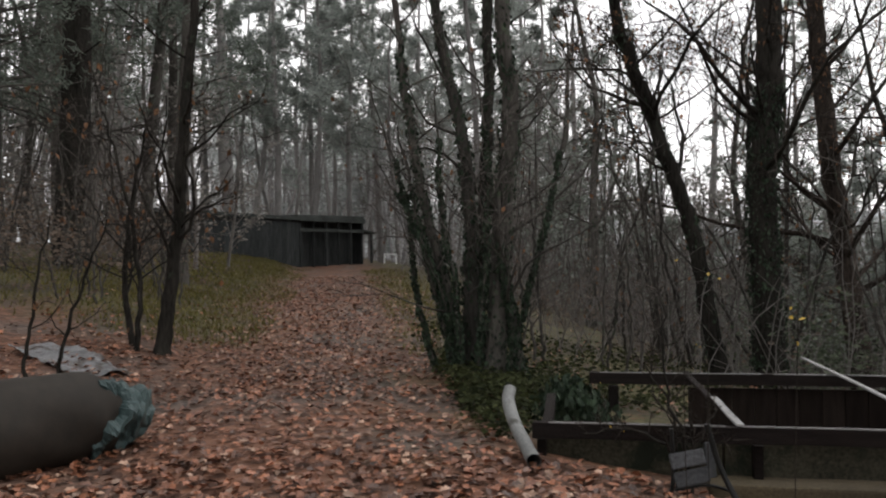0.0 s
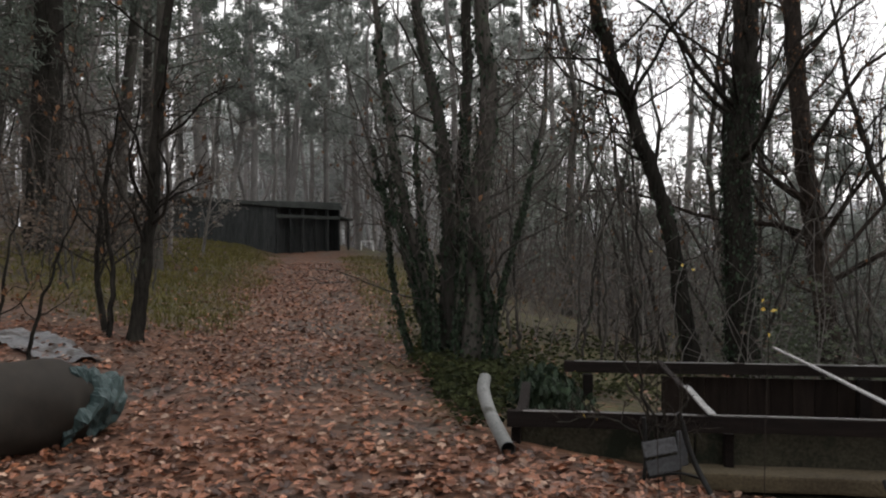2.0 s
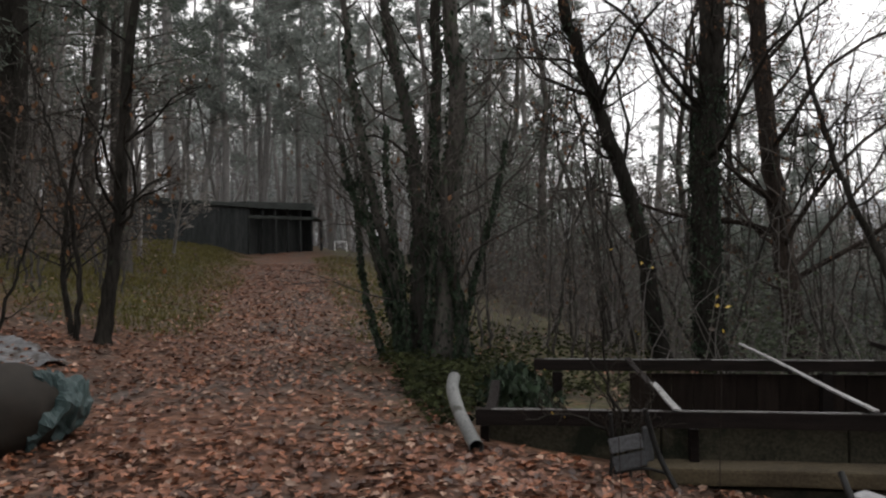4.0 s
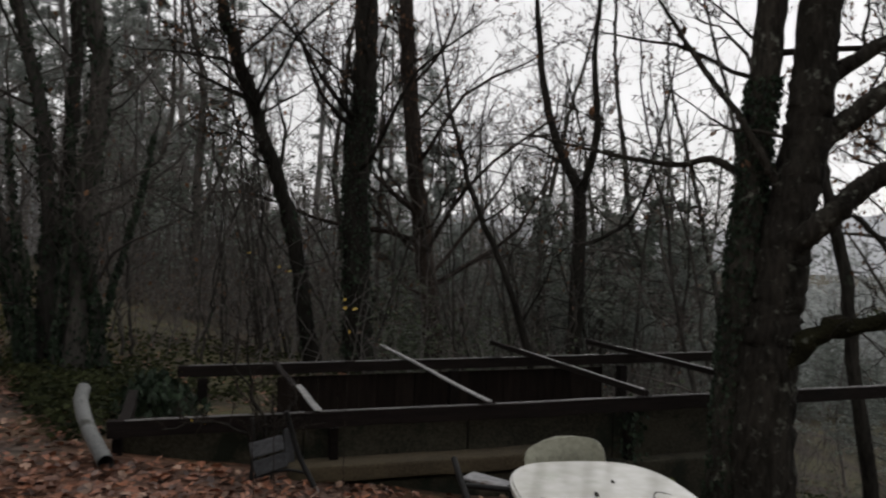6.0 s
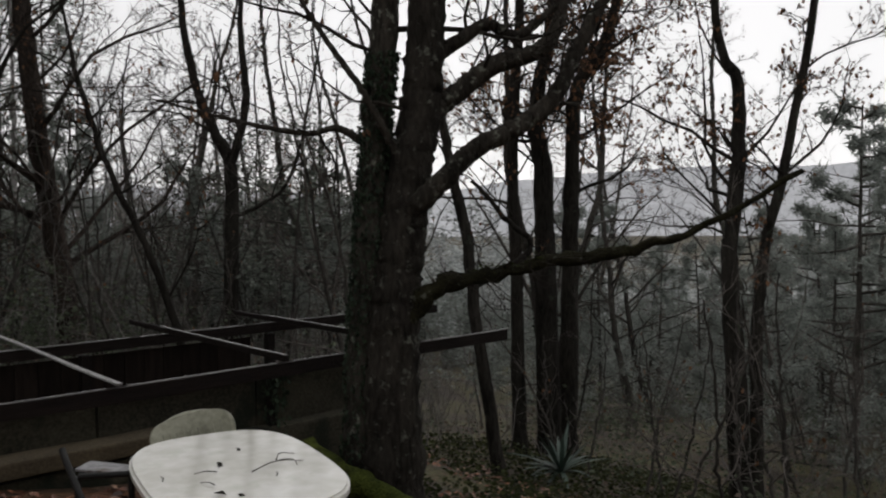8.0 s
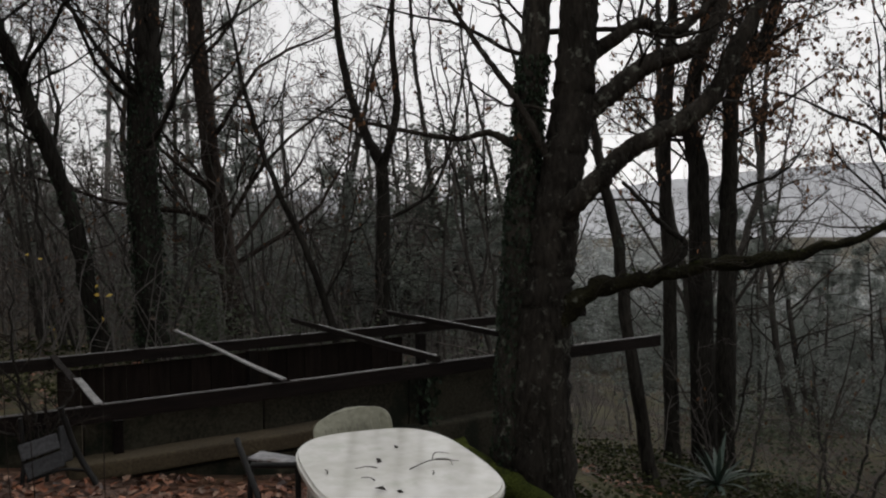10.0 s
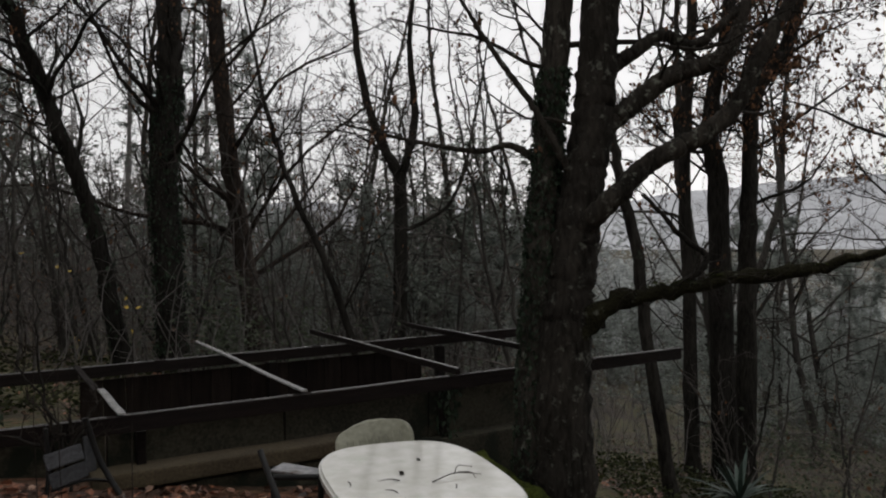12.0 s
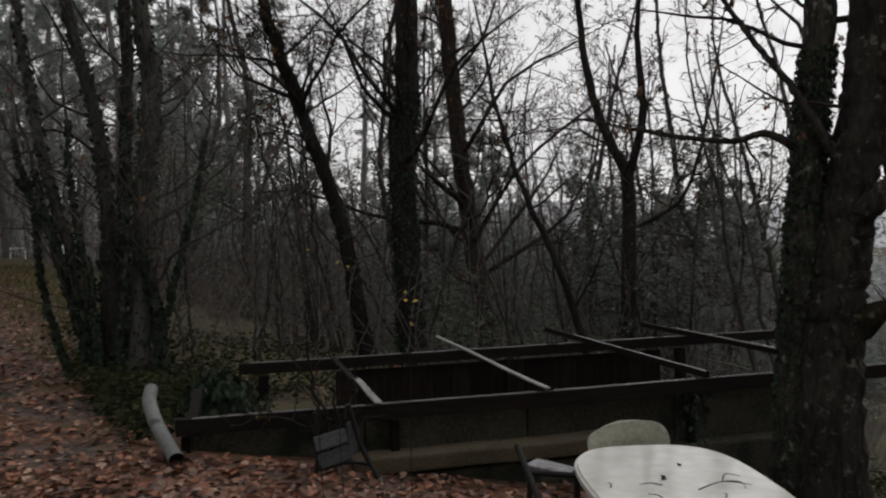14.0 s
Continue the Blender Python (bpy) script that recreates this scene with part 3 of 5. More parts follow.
# clump of ivied stems beside the shelter
b = rooted(0.35, 8.4)
make_tree("ivied_clump", "clump of several ivy-clad tree stems at the path's edge", b, [
    rel(b, [(0.08, 8.38, b[2]), (0.05, 8.38, 0.9), (-0.12, 8.37, 1.62), (-0.29, 8.37, 2.4), (-0.43, 8.36, 3.36), (-0.51, 8.36, 4.3), (-0.7, 8.4, 7.5)], [.066, .058, .05, .045, .04, .033, .012]),
    rel(b, [(0.2, 8.5, b[2]), (0.25, 8.48, 1.13), (0.27, 8.48, 1.86), (0.14, 8.48, 3.07), (-0.09, 8.47, 4.28), (-0.2, 8.4, 8.0)], [.088, .08, .073, .062, .05, .016]),
    rel(b, [(0.49, 8.29, b[2]), (0.56, 8.29, 1.14), (0.6, 8.29, 1.96), (0.7, 8.29, 3.14), (0.62, 8.28, 4.3), (0.6, 8.2, 9.0)], [.118, .108, .102, .09, .08, .026]),
    rel(b, [(0.78, 8.2, b[2]), (0.67, 8.19, 0.91), (0.59, 8.19, 1.35), (0.55, 8.2, 2.2)], [.05, .045, .04, .02]),
    rel(b, [(0.1, 8.3, b[2]), (-0.05, 8.3, 0.9), (-0.28, 8.3, 1.9), (-0.5, 8.3, 2.9)], [.035, .03, .022, .01]),
    rel(b, [(0.05, 8.25, b[2]), (0.0, 8.2, 1.0), (-0.35, 8.2, 1.9), (-0.75, 8.2, 2.6)], [.022, .02, .016, .006]),
    rel(b, [(0.15, 8.2, b[2]), (0.1, 8.15, 1.1), (-0.05, 8.15, 2.2), (-0.1, 8.1, 3.6)], [.022, .02, .016, .006]),
    rel(b, [(0.3, 8.2, b[2]), (0.4, 8.15, 1.3), (0.45, 8.15, 2.4), (0.3, 8.1, 3.6)], [.02, .018, .014, .006]),
    rel(b, [(0.6, 8.1, b[2]), (0.85, 8.1, 1.2), (1.1, 8.1, 2.2), (1.3, 8.1, 3.2)], [.018, .016, .012, .005]),
    rel(b, [(-0.1, 8.4, b[2]), (-0.3, 8.4, 1.0), (-0.42, 8.4, 2.1), (-0.8, 8.4, 3.3)], [.02, .018, .014, .006])],
    13, bark=M_BARK_MID, twig_mat=M_TWIG_MID, count=9, length=1.5, ivy=800, ivy_span=(0, 0.8), leafy=0.06, span=(0.3, 1.0), depth=2, ivy_size=0.05)
b = rooted(0.4, 9.6)
make_tree("oak", "dark ivied oak behind the clump", b, [rel(b, [(0.38, 9.5, b[2]), (0.38, 9.49, 1.35), (0.48, 9.48, 2.9), (0.5, 9.48, 4.6), (0.5, 9.5, 10)], [.085, .078, .07, .062, .02])], 14, count=12, length=2.0, ivy=300, depth=2)
# leaning tree, and the two great trunks behind the shelter
b = rooted(3.75, 11.07)
make_tree("leaning_oak", "dark leaning oak with ivy behind the shelter frame", b, [rel(b, [(3.75, 11.07, b[2]), (3.47, 11.06, 1.27), (3.21, 11.05, 2.29), (2.86, 11.04, 3.23), (2.49, 11.03, 4.33), (2.3, 11.02, 5.04), (1.9, 11, 8.5)], [.13, .112, .104, .098, .088, .078, .028])], 15, count=20, length=2.6, ivy=260, leafy=0.12, span=(0.3, 1.0), depth=3)
b = rooted(4.43, 11.1)
make_tree("oak", "thick upright oak clad in ivy behind the shelter frame", b, [rel(b, [(4.43, 11.1, b[2]), (4.37, 11.08, 1.26), (4.34, 11.08, 2.67), (4.45, 11.08, 3.84), (4.43, 11.08, 5.02), (4.5, 11.1, 12)], [.225, .20, .19, .182, .176, .065])], 16, count=18, length=3.2, ivy=1700, ivy_span=(0, 0.6), ivy_size=0.055, leafy=0.12, span=(0.3, 1.0), depth=3, bark=M_BARK)
b = rooted(6.8, 13.14)
make_tree("oak", "reddish-brown bare oak with a leaning trunk and many boughs", b, [rel(b, [(6.8, 13.14, b[2]), (6.47, 13.13, 1.18), (6.26, 13.13, 2.57), (6.09, 13.12, 4.24), (5.97, 13.11, 5.63), (5.8, 13.2, 12)], [.205, .175, .162, .15, .135, .05])], 17, count=24, length=3.6, leafy=0.1, span=(0.12, 1.0), depth=3, fine=6, bark=M_BARK_RED)
b = rooted(6.9, 10.0)
make_tree("young_oak", "thin leaning bare young oak behind the shelter frame", b, [rel(b, [(6.9, 10.0, b[2]), (6.74, 10.07, 0.08), (6.42, 10.39, 1.37), (6.09, 10.71, 2.4), (5.87, 10.95, 3.52), (5.6, 11.2, 5.4)], [.065, .06, .05, .042, .034, .013])], 18, count=18, length=2.0, leafy=0.2, span=(0.25, 1.0), depth=2)
# forked tree further down
b = rooted(11.9, 16.1)
make_tree("forked_oak", "bare forked oak on the slope below the shelter", b, [rel(b, [(11.9, 16.1, b[2]), (12.02, 16.13, 0.9), (12.07, 16.18, 2.89), (11.8, 16.45, 3.75), (11.46, 16.79, 5.18), (11.31, 17.01, 7.18), (11.2, 17, 9.5)], [.2, .18, .16, .12, .10, .08, .02])], 19,
    limbs=[rel(b, [(12.07, 16.18, 2.8), (12.43, 15.97, 4.45), (12.38, 16.09, 6.3), (12.58, 15.97, 8.5)], [.11, .10, .07, .02]), rel(b, [(12.03, 16.15, 1.6), (12.6, 15.73, 1.9), (13.18, 15.26, 2.6), (13.65, 14.98, 4.71), (13.98, 14.78, 7.0)], [.055, .05, .045, .035, .012])], count=20, length=2.8, depth=3, leafy=0.12)

# the great double tree beside the table
b = (4.42, 3.74, gz(4.42, 3.74) - 0.05)
make_tree("great_oak", "great double-trunked oak with ivy, lichen and a mossy low bough", b, [
    rel(b, [(4.37, 3.82, b[2]), (4.44, 3.84, 0.74), (4.495, 3.83, 1.55), (4.56, 3.815, 2.36), (4.63, 3.79, 3.17), (4.8, 3.8, 5.2), (4.9, 3.9, 9)], [.17, .128, .114, .102, .097, .085, .04])],
    20, bark=M_BARK_LICHEN, count=10, length=2.2, span=(0.5, 1.0), depth=3, fine=4, rings=14, ivy=4200, ivy_span=(0.05, 0.6), ivy_size=0.032, leafy=0.05, sides=18,
    limbs=[rel(b, [(4.50, 3.66, b[2]), (4.5, 3.65, 0.59), (4.57, 3.63, 1.23), (4.64, 3.6, 1.82), (4.73, 3.55, 2.42), (4.79, 3.53, 3.13), (4.9, 3.4, 5), (5.0, 3.2, 8)], [.25, .20, .172, .158, .147, .138, .11, .04]),
        rel(b, [(4.57, 3.62, 1.55), (4.65, 3.33, 1.81), (4.86, 3.16, 2.06), (5.11, 2.97, 2.22), (5.32, 2.81, 2.43), (5.49, 2.69, 2.83), (5.8, 2.52, 3.4)], [.09, .075, .07, .065, .06, .055, .03]),
        rel(b, [(4.71, 3.56, 2.25), (4.89, 3.42, 2.43), (5.14, 3.22, 2.67), (5.46, 2.97, 2.84), (5.65, 2.88, 3.3)], [.09, .075, .07, .06, .04]),
        rel(b, [(4.77, 3.53, 2.7), (4.96, 3.38, 2.85), (5.12, 3.25, 2.97), (5.3, 3.1, 2.9), (5.6, 2.9, 3.2)], [.07, .05, .045, .04, .02]),
        rel(b, [(4.6, 3.61, 1.95), (4.48, 3.65, 2.15), (4.33, 3.75, 2.47), (4.16, 3.91, 2.8), (3.9, 4.1, 3.3)], [.034, .027, .023, .02, .010]),
        rel(b, [(4.5, 3.9, 2.12), (4.4, 4.07, 2.23), (4.21, 4.22, 2.19), (3.83, 4.54, 2.28), (3.4, 4.8, 2.4)], [.034, .025, .02, .016, .008])])
# its mossy low bough is clad in moss
def noise_keep(at):
    """The places where moss grows in patches."""
    return np.array([noise.noise(Vector(q) * 4.0) > -0.05 for q in at])


rng = np.random.default_rng(5)
moss = Soup()
bl = smooth_line([(4.5, 3.55, 0.80), (4.62, 3.44, 1.04), (4.75, 3.25, 1.13), (4.95, 3.0, 1.2), (5.19, 2.76, 1.28), (5.48, 2.5, 1.29), (5.8, 2.25, 1.38), (6.1, 2.0, 1.5), (6.7, 1.5, 1.9)], 40) - np.array(b)
bw = np.interp(np.linspace(0, 1, 40), [0, .12, .16, .3, .55, 1], [.082, .066, .07, .052, .046, .022]) * (1 + rng.normal(0, .13, 40))
bl[3:] += rng.normal(0, 0.012, (37, 3))
tube(moss, bl, bw, 12, 0.12, rng)
great = bpy.data.objects["great_oak"]
bough = child("mossy_bough", moss.mesh("mossy_bough", M_MOSS), great, "low bough thick with green moss and lichen")
pad = Soup()
k = rng.integers(6, 36, 900)
at = bl[k] + rng.normal(0, 0.012, (900, 3)) + np.stack([rng.normal(0, .5, 900) * bw[k], rng.normal(0, .5, 900) * bw[k], bw[k] * rng.uniform(0.7, 1.05, 900)], 1)
put_leaves(rng, pad, at[noise_keep(at)], 0.03, flat=True)
stuff(child("moss_pad", pad.mesh("moss_pad", M_MOSS_LOG, False), bough, "tufts of bright green moss"))
P, R, L = offshoots(rng, bl[None], bw[None] * 0.25, np.array([0.9]), 26, (0.15, 1.0), 40, 80, 0.6, 5, 0.25, 0.0)
twigs = Soup()
tubes(twigs, P, R, 4)
P, R, L = offshoots(rng, P, R, L, 4, (0.2, 1.0), 30, 60, 0.6, 4, 0.25, 0.0)
tubes(twigs, P, R, 3)
stuff(child("twig_spray", twigs.mesh("twig_spray", M_TWIG), bough))

# trees on the slope to the valley
b = rooted(7.9, 5.15)
make_tree("young_oak", "thin leaning oak on the slope below the table", b, [rel(b, [(7.9, 5.15, b[2]), (7.78, 5.33, -0.04), (7.69, 5.48, 1.37), (7.57, 5.61, 2.21), (7.51, 5.68, 2.9), (7.4, 5.8, 5)], [.085, .075, .07, .06, .05, .02])], 21, count=10, length=1.5, depth=2, leafy=0.2, limbs=[rel(b, [(7.73, 5.42, 0.75), (8.3, 4.98, 1.2), (8.08, 5.18, 1.55), (7.78, 5.43, 2.0)], [.04, .036, .03, .022])])
b = rooted(10.67, 6.76)
make_tree("oak", "slim upright oak on the slope with brown leaves", b, [rel(b, [(10.67, 6.76, b[2]), (10.72, 6.84, 0.6), (10.73, 6.93, 2.73), (10.9, 6.89, 4.86), (11, 7, 9)], [.12, .10, .09, .08, .02])], 22, count=14, length=2.0, depth=3, leafy=0.3, leaf=0.06)
b = rooted(11.06, 6.44)
make_tree("oak", "dark oak with upright forks on the slope", b, [rel(b, [(11.06, 6.44, b[2]), (11.08, 6.54, 0.59), (11.11, 6.6, 2.3), (11.05, 6.7, 3.33), (11.33, 6.53, 4.86), (11.6, 6.4, 9)], [.20, .175, .155, .12, .10, .03])], 23, count=20, length=2.6, depth=3, fine=6, leafy=0.35, leaf=0.06)
b = rooted(11.71, 6.54)
make_tree("oak", "dark oak hung with withered brown leaves", b, [rel(b, [(11.71, 6.54, b[2]), (11.84, 6.56, 0.54), (11.94, 6.57, 2.32), (12.05, 6.54, 3.65), (12.54, 6.19, 4.71), (13.2, 5.8, 8)], [.17, .145, .13, .12, .10, .03])], 24, count=22, length=2.8, depth=3, fine=6, leafy=0.45, leaf=0.065)
b = rooted(10.78, 3.35)
make_tree("twin_oak", "dark oak forking above a bare lower trunk", b, [rel(b, [(10.78, 3.35, b[2]), (10.79, 3.48, -0.12), (10.81, 3.54, 0.95), (10.97, 3.49, 2.37), (11.01, 3.52, 3.29), (10.85, 3.75, 4.15), (10.7, 3.9, 8)], [.145, .122, .105, .092, .08, .055, .02]),
    rel(b, [(10.9, 3.2, b[2]), (11.0, 3.25, -0.1), (11.1, 3.2, 1.0), (11.4, 3.0, 2.4), (11.9, 2.8, 4.5), (12.4, 2.6, 7.5)], [.09, .08, .072, .062, .05, .02])], 25, count=16, length=2.4, depth=3, leafy=0.25, leaf=0.06)

# ---- the rest of the wood: a few kinds of tree, copied ----
kinds = []
for k in range(5):
    rg = np.random.default_rng(40 + k)
    near_kind = k < 2
    line, rad = limb(rg, (0, 0, -0.2), (0, 0, 1), 11 + k, (.095, .115, .12, .14, .16)[k], .02, 11, 0.10, 0.04)
    # near kinds get the half-hazed colours, far kinds the fully hazed ones
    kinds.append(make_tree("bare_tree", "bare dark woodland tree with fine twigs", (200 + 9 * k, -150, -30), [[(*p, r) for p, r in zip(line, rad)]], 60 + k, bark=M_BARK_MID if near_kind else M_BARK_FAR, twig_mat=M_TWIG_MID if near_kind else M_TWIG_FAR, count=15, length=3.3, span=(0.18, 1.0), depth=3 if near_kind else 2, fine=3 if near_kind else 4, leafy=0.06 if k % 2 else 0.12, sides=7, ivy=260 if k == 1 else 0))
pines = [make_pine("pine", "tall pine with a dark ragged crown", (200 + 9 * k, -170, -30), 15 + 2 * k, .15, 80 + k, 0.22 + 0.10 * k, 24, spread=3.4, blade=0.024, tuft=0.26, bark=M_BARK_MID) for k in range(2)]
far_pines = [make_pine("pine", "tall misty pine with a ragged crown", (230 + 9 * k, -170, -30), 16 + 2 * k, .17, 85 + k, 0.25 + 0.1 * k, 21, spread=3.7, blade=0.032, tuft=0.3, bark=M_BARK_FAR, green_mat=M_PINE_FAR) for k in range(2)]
young_pines = [make_pine("young_pine", "young pine with dense grey-green branches on the slope", (260 + 9 * k, -170, -30), 7 + k, .09, 87 + k, 0.08, 27, spread=2.3, blade=0.026, tuft=0.26, bark=M_BARK_MID, green_mat=M_PINE_FAR) for k in range(2)]
saplings = []
for k in range(3):
    rg = np.random.default_rng(90 + k)
    stems = []
    for _ in range(4):
        line, rad = limb(rg, (rg.normal(0, .15), rg.normal(0, .15), -0.1), (rg.normal(0, .2), rg.normal(0, .2), 1), rg.uniform(2.2, 4.5), .022, .006, 6, 0.1, 0.03)
        stems.append([(*p, r) for p, r in zip(line, rad)])
    saplings.append(make_tree("sapling", "thin bare sapling of the undergrowth", (200 + 9 * k, -190, -30), stems, 95 + k, bark=M_BARK_MID, twig_mat=M_TWIG_MID, count=9, length=0.9, span=(0.12, 1.0), depth=1, fine=3, leafy=0.08, sides=5, group="undergrowth saplings", category="sapling"))

rng = np.random.default_rng(7)
placed = [(-3.25, 8.9), (0.3, 8.4), (3.7, 11), (4.4, 11), (6.8, 13.1), (11.9, 16.1), (4.4, 3.7), (7.9, 5.2), (10.7, 6.8), (11.7, 6.5), (10.8, 3.3)]


def clear(x, y, gap, lane=2.2):
    if abs(x - path_mid(y)) < lane and y < 60:
        return False
    if -0.3 < x < 7.5 and y < 8.6:
        return False
    if -12 < x < -3.2 and 26 < y < 41:
        return False
    if -0.31 < math.atan2(x, y) < -0.06 and 9 < y < 36:
        return False
    if 0.83 < math.atan2(x, y) < 1.0 and math.hypot(x, y) < 60:
        return False
    return all((x - a) ** 2 + (y - c) ** 2 > gap * gap for a, c in placed)


def scatter(sources, wanted, near, far, a0, a1, gap, sizes, lane=2.2):
    made, tries = 0, 0
    while made < wanted and tries < 6000:
        tries += 1
        d = np.sqrt(rng.uniform(near ** 2, far ** 2))
        a = np.radians(rng.uniform(a0, a1))
        x, y = d * np.sin(a), d * np.cos(a)
        if not clear(x, y, gap, lane):
            continue
        placed.append((x, y))
        s = rng.uniform(*sizes)
        o = copy_thing(sources[rng.integers(len(sources))], pose(x, y, gz(x, y) - 0.05, rng.normal(0, 2.5), rng.normal(0, 2.5), rng.uniform(0, 360)))
        o.scale = (s, s, s)
        made += 1


scatter(kinds[:2], 7, 16, 28, 4, 38, 2.4, (0.8, 1.2))
scatter(kinds[:2], 9, 16, 32, 38, 62, 2.4, (0.9, 1.2))
scatter(kinds[:2], 6, 20, 32, 56, 88, 2.0, (0.9, 1.25))
scatter(kinds[:2], 7, 22, 36, 30, 56, 2.2, (1.0, 1.3))
scatter(kinds[:2], 3, 19, 28, -34, -17, 2.4, (0.8, 1.25))
scatter(kinds[2:], 20, 26, 60, -32, -7, 2.2, (0.8, 1.3))
scatter(kinds[2:], 24, 24, 60, -5, 46, 2.4, (0.8, 1.3))
scatter(kinds[2:], 10, 24, 60, 46, 88, 3.5, (0.6, 0.95))
scatter(pines, 11, 16, 30, -31, -10, 2.2, (0.85, 1.15))
scatter(pines, 2, 14, 19, -34, -27, 2.0, (0.8, 1.1))
scatter(far_pines, 9, 30, 55, -30, -7, 2.6, (0.8, 1.15))
scatter(far_pines, 11, 46, 75, -14, -1, 2.2, (0.9, 1.3), 0.0)
scatter(kinds[2:], 10, 46, 75, -13, 0, 2.0, (0.9, 1.3), 0.0)
scatter(far_pines, 9, 26, 45, 0, 26, 2.4, (0.75, 1.05))
scatter(young_pines, 10, 20, 34, 22, 46, 1.6, (0.55, 0.9))
scatter(young_pines, 20, 15, 40, 58, 88, 1.8, (0.6, 1.05))
scatter(far_pines, 6, 26, 50, 58, 88, 2.5, (0.55, 0.8))
scatter(saplings, 40, 10, 24, 2, 52, 0.8, (0.8, 1.6))
scatter(saplings, 9, 11, 20, -33, -19, 0.9, (0.8, 1.4))
scatter(saplings, 10, 9, 20, 50, 88, 0.9, (0.7, 1.3))
for x, y, h, r, low in ((-11.2, 39.0, 19, .42, .34), (-9.3, 40.5, 17, .22, .36), (-7.4, 39.6, 16, .2, .4), (-5.9, 43.0, 18, .18, .36), (-13.8, 43.0, 18, .2, .3), (-8.4, 46.0, 19, .2, .34), (-2.2, 47.0, 18, .2, .42), (1.6, 37.0, 15, .17, .38), (4.6, 40.0, 15, .17, .36)):
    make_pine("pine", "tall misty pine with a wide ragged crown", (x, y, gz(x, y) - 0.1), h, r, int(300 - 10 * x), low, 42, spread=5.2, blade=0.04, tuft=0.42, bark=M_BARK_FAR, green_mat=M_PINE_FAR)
for x, y, h in ((20.2, 22.6, 8.6), (17.6, 22.0, 7.4)):
    make_pine("young_pine", "dense young pine with a rounded crown down the slope", (x, y, gz(x, y) - 0.1), h, .12, int(10 * x), 0.12, 45, spread=2.9, blade=0.03, tuft=0.3, bark=M_BARK_MID, green_mat=M_NEEDLE)
for o in kinds + pines + far_pines + young_pines + saplings:
    for c in (*o.children_recursive, o):
        bpy.data.objects.remove(c)

# the wood further off, beyond counting, with the mist put into its pale colour
rng = np.random.default_rng(71)
far_wood = Soup()
N = 380
az = np.radians(np.concatenate([rng.uniform(-36, 48, 230), rng.uniform(-15, 3, 40), rng.uniform(56, 92, 110)]))
dist = np.sqrt(rng.uniform(45 ** 2, 120 ** 2, N))
fx_, fy_ = dist * np.sin(az), dist * np.cos(az)
ok = ~((np.abs(fx_ - path_mid(fy_)) < 1.5) & (fy_ < 50))
fx_, fy_, az = fx_[ok], fy_[ok], az[ok]
hgt = np.where(az > np.radians(48), 7, 14) * rng.uniform(0.7, 1.2, len(fx_))
P = wander(rng, np.stack([fx_, fy_, ground_z(fx_, fy_) - 0.2], 1), np.stack([rng.normal(0, .09, len(fx_)), rng.normal(0, .09, len(fx_)), np.ones(len(fx_))], 1), hgt, 7, 0.10, 0.03)
R = np.linspace(0.16, 0.03, 7)[None] * rng.uniform(0.6, 1.2, (len(fx_), 1))
tubes(far_wood, P, R, 4)
P, R, L = offshoots(rng, P, R, hgt * 0.22, 20, (0.12, 1.0), 35, 75, 1.25, 4, 0.2, 0.05, True)
tubes(far_wood, P, np.maximum(R, 0.014), 3)
P, R, L = offshoots(rng, P, R, L, 3, (0.2, 1.0), 25, 65, 0.7, 3, 0.2)
tubes(far_wood, P, np.maximum(R, 0.009), 3)
tagged(new("far_wood", far_wood.mesh("far_wood", M_MISTY)), "bare wood in the distance, coloured pale grey for mist", "wood", kind="stuff")


# the deep wood: low crowns that close the view between the trunks, paled in colour for mist
def deep_wood(label, n, a0, a1, near, far, low, high, leaf, per_twig, leaf_mat, twig_mat, seed):
    rg = np.random.default_rng(seed)
    a = np.radians(rg.uniform(a0, a1, n))
    d = np.sqrt(rg.uniform(near ** 2, far ** 2, n))
    x, y = d * np.sin(a), d * np.cos(a)
    keep = ~((np.abs(x - path_mid(y)) < 2.6) & (y < 60)) & ~((x < -3.0) & (x > -13) & (y > 24) & (y < 42))
    x, y, n = x[keep], y[keep], int(keep.sum())
    h = rg.uniform(low, high, n)
    wood, crown = Soup(), Soup()
    P_ = wander(rg, np.stack([x, y, ground_z(x, y) - 0.2], 1), np.stack([rg.normal(0, .08, n), rg.normal(0, .08, n), np.ones(n)], 1), h, 7, 0.08, 0.03)
    R_ = np.linspace(1.0, 0.2, 7)[None] * (h * 0.0095)[:, None]
    tubes(wood, P_, R_, 5)
    P_, R_, L_ = offshoots(rg, P_, R_, h * 0.30, 18, (0.06, 1.0), 45, 85, 1.0, 5, 0.16, 0.03, True)
    tubes(wood, P_, np.maximum(R_, 0.010), 3)
    P_, R_, L_ = offshoots(rg, P_, R_, L_, 5, (0.15, 1.0), 25, 65, 0.55, 3, 0.2)
    tubes(wood, P_[::2], np.maximum(R_[::2], 0.007), 3)
    at = np.repeat(P_.reshape(-1, 3), per_twig, axis=0)
    put_leaves(rg, crown, at + rg.normal(0, leaf * 0.9, at.shape), leaf)
    tagged(new("deep_wood", wood.mesh("deep_wood", twig_mat)), label + ", its bare stems", "wood", kind="stuff")
    tagged(new("deep_wood_crowns", crown.mesh("deep_wood_crowns", leaf_mat, False)), label + ", its ragged crowns", "wood", kind="stuff")


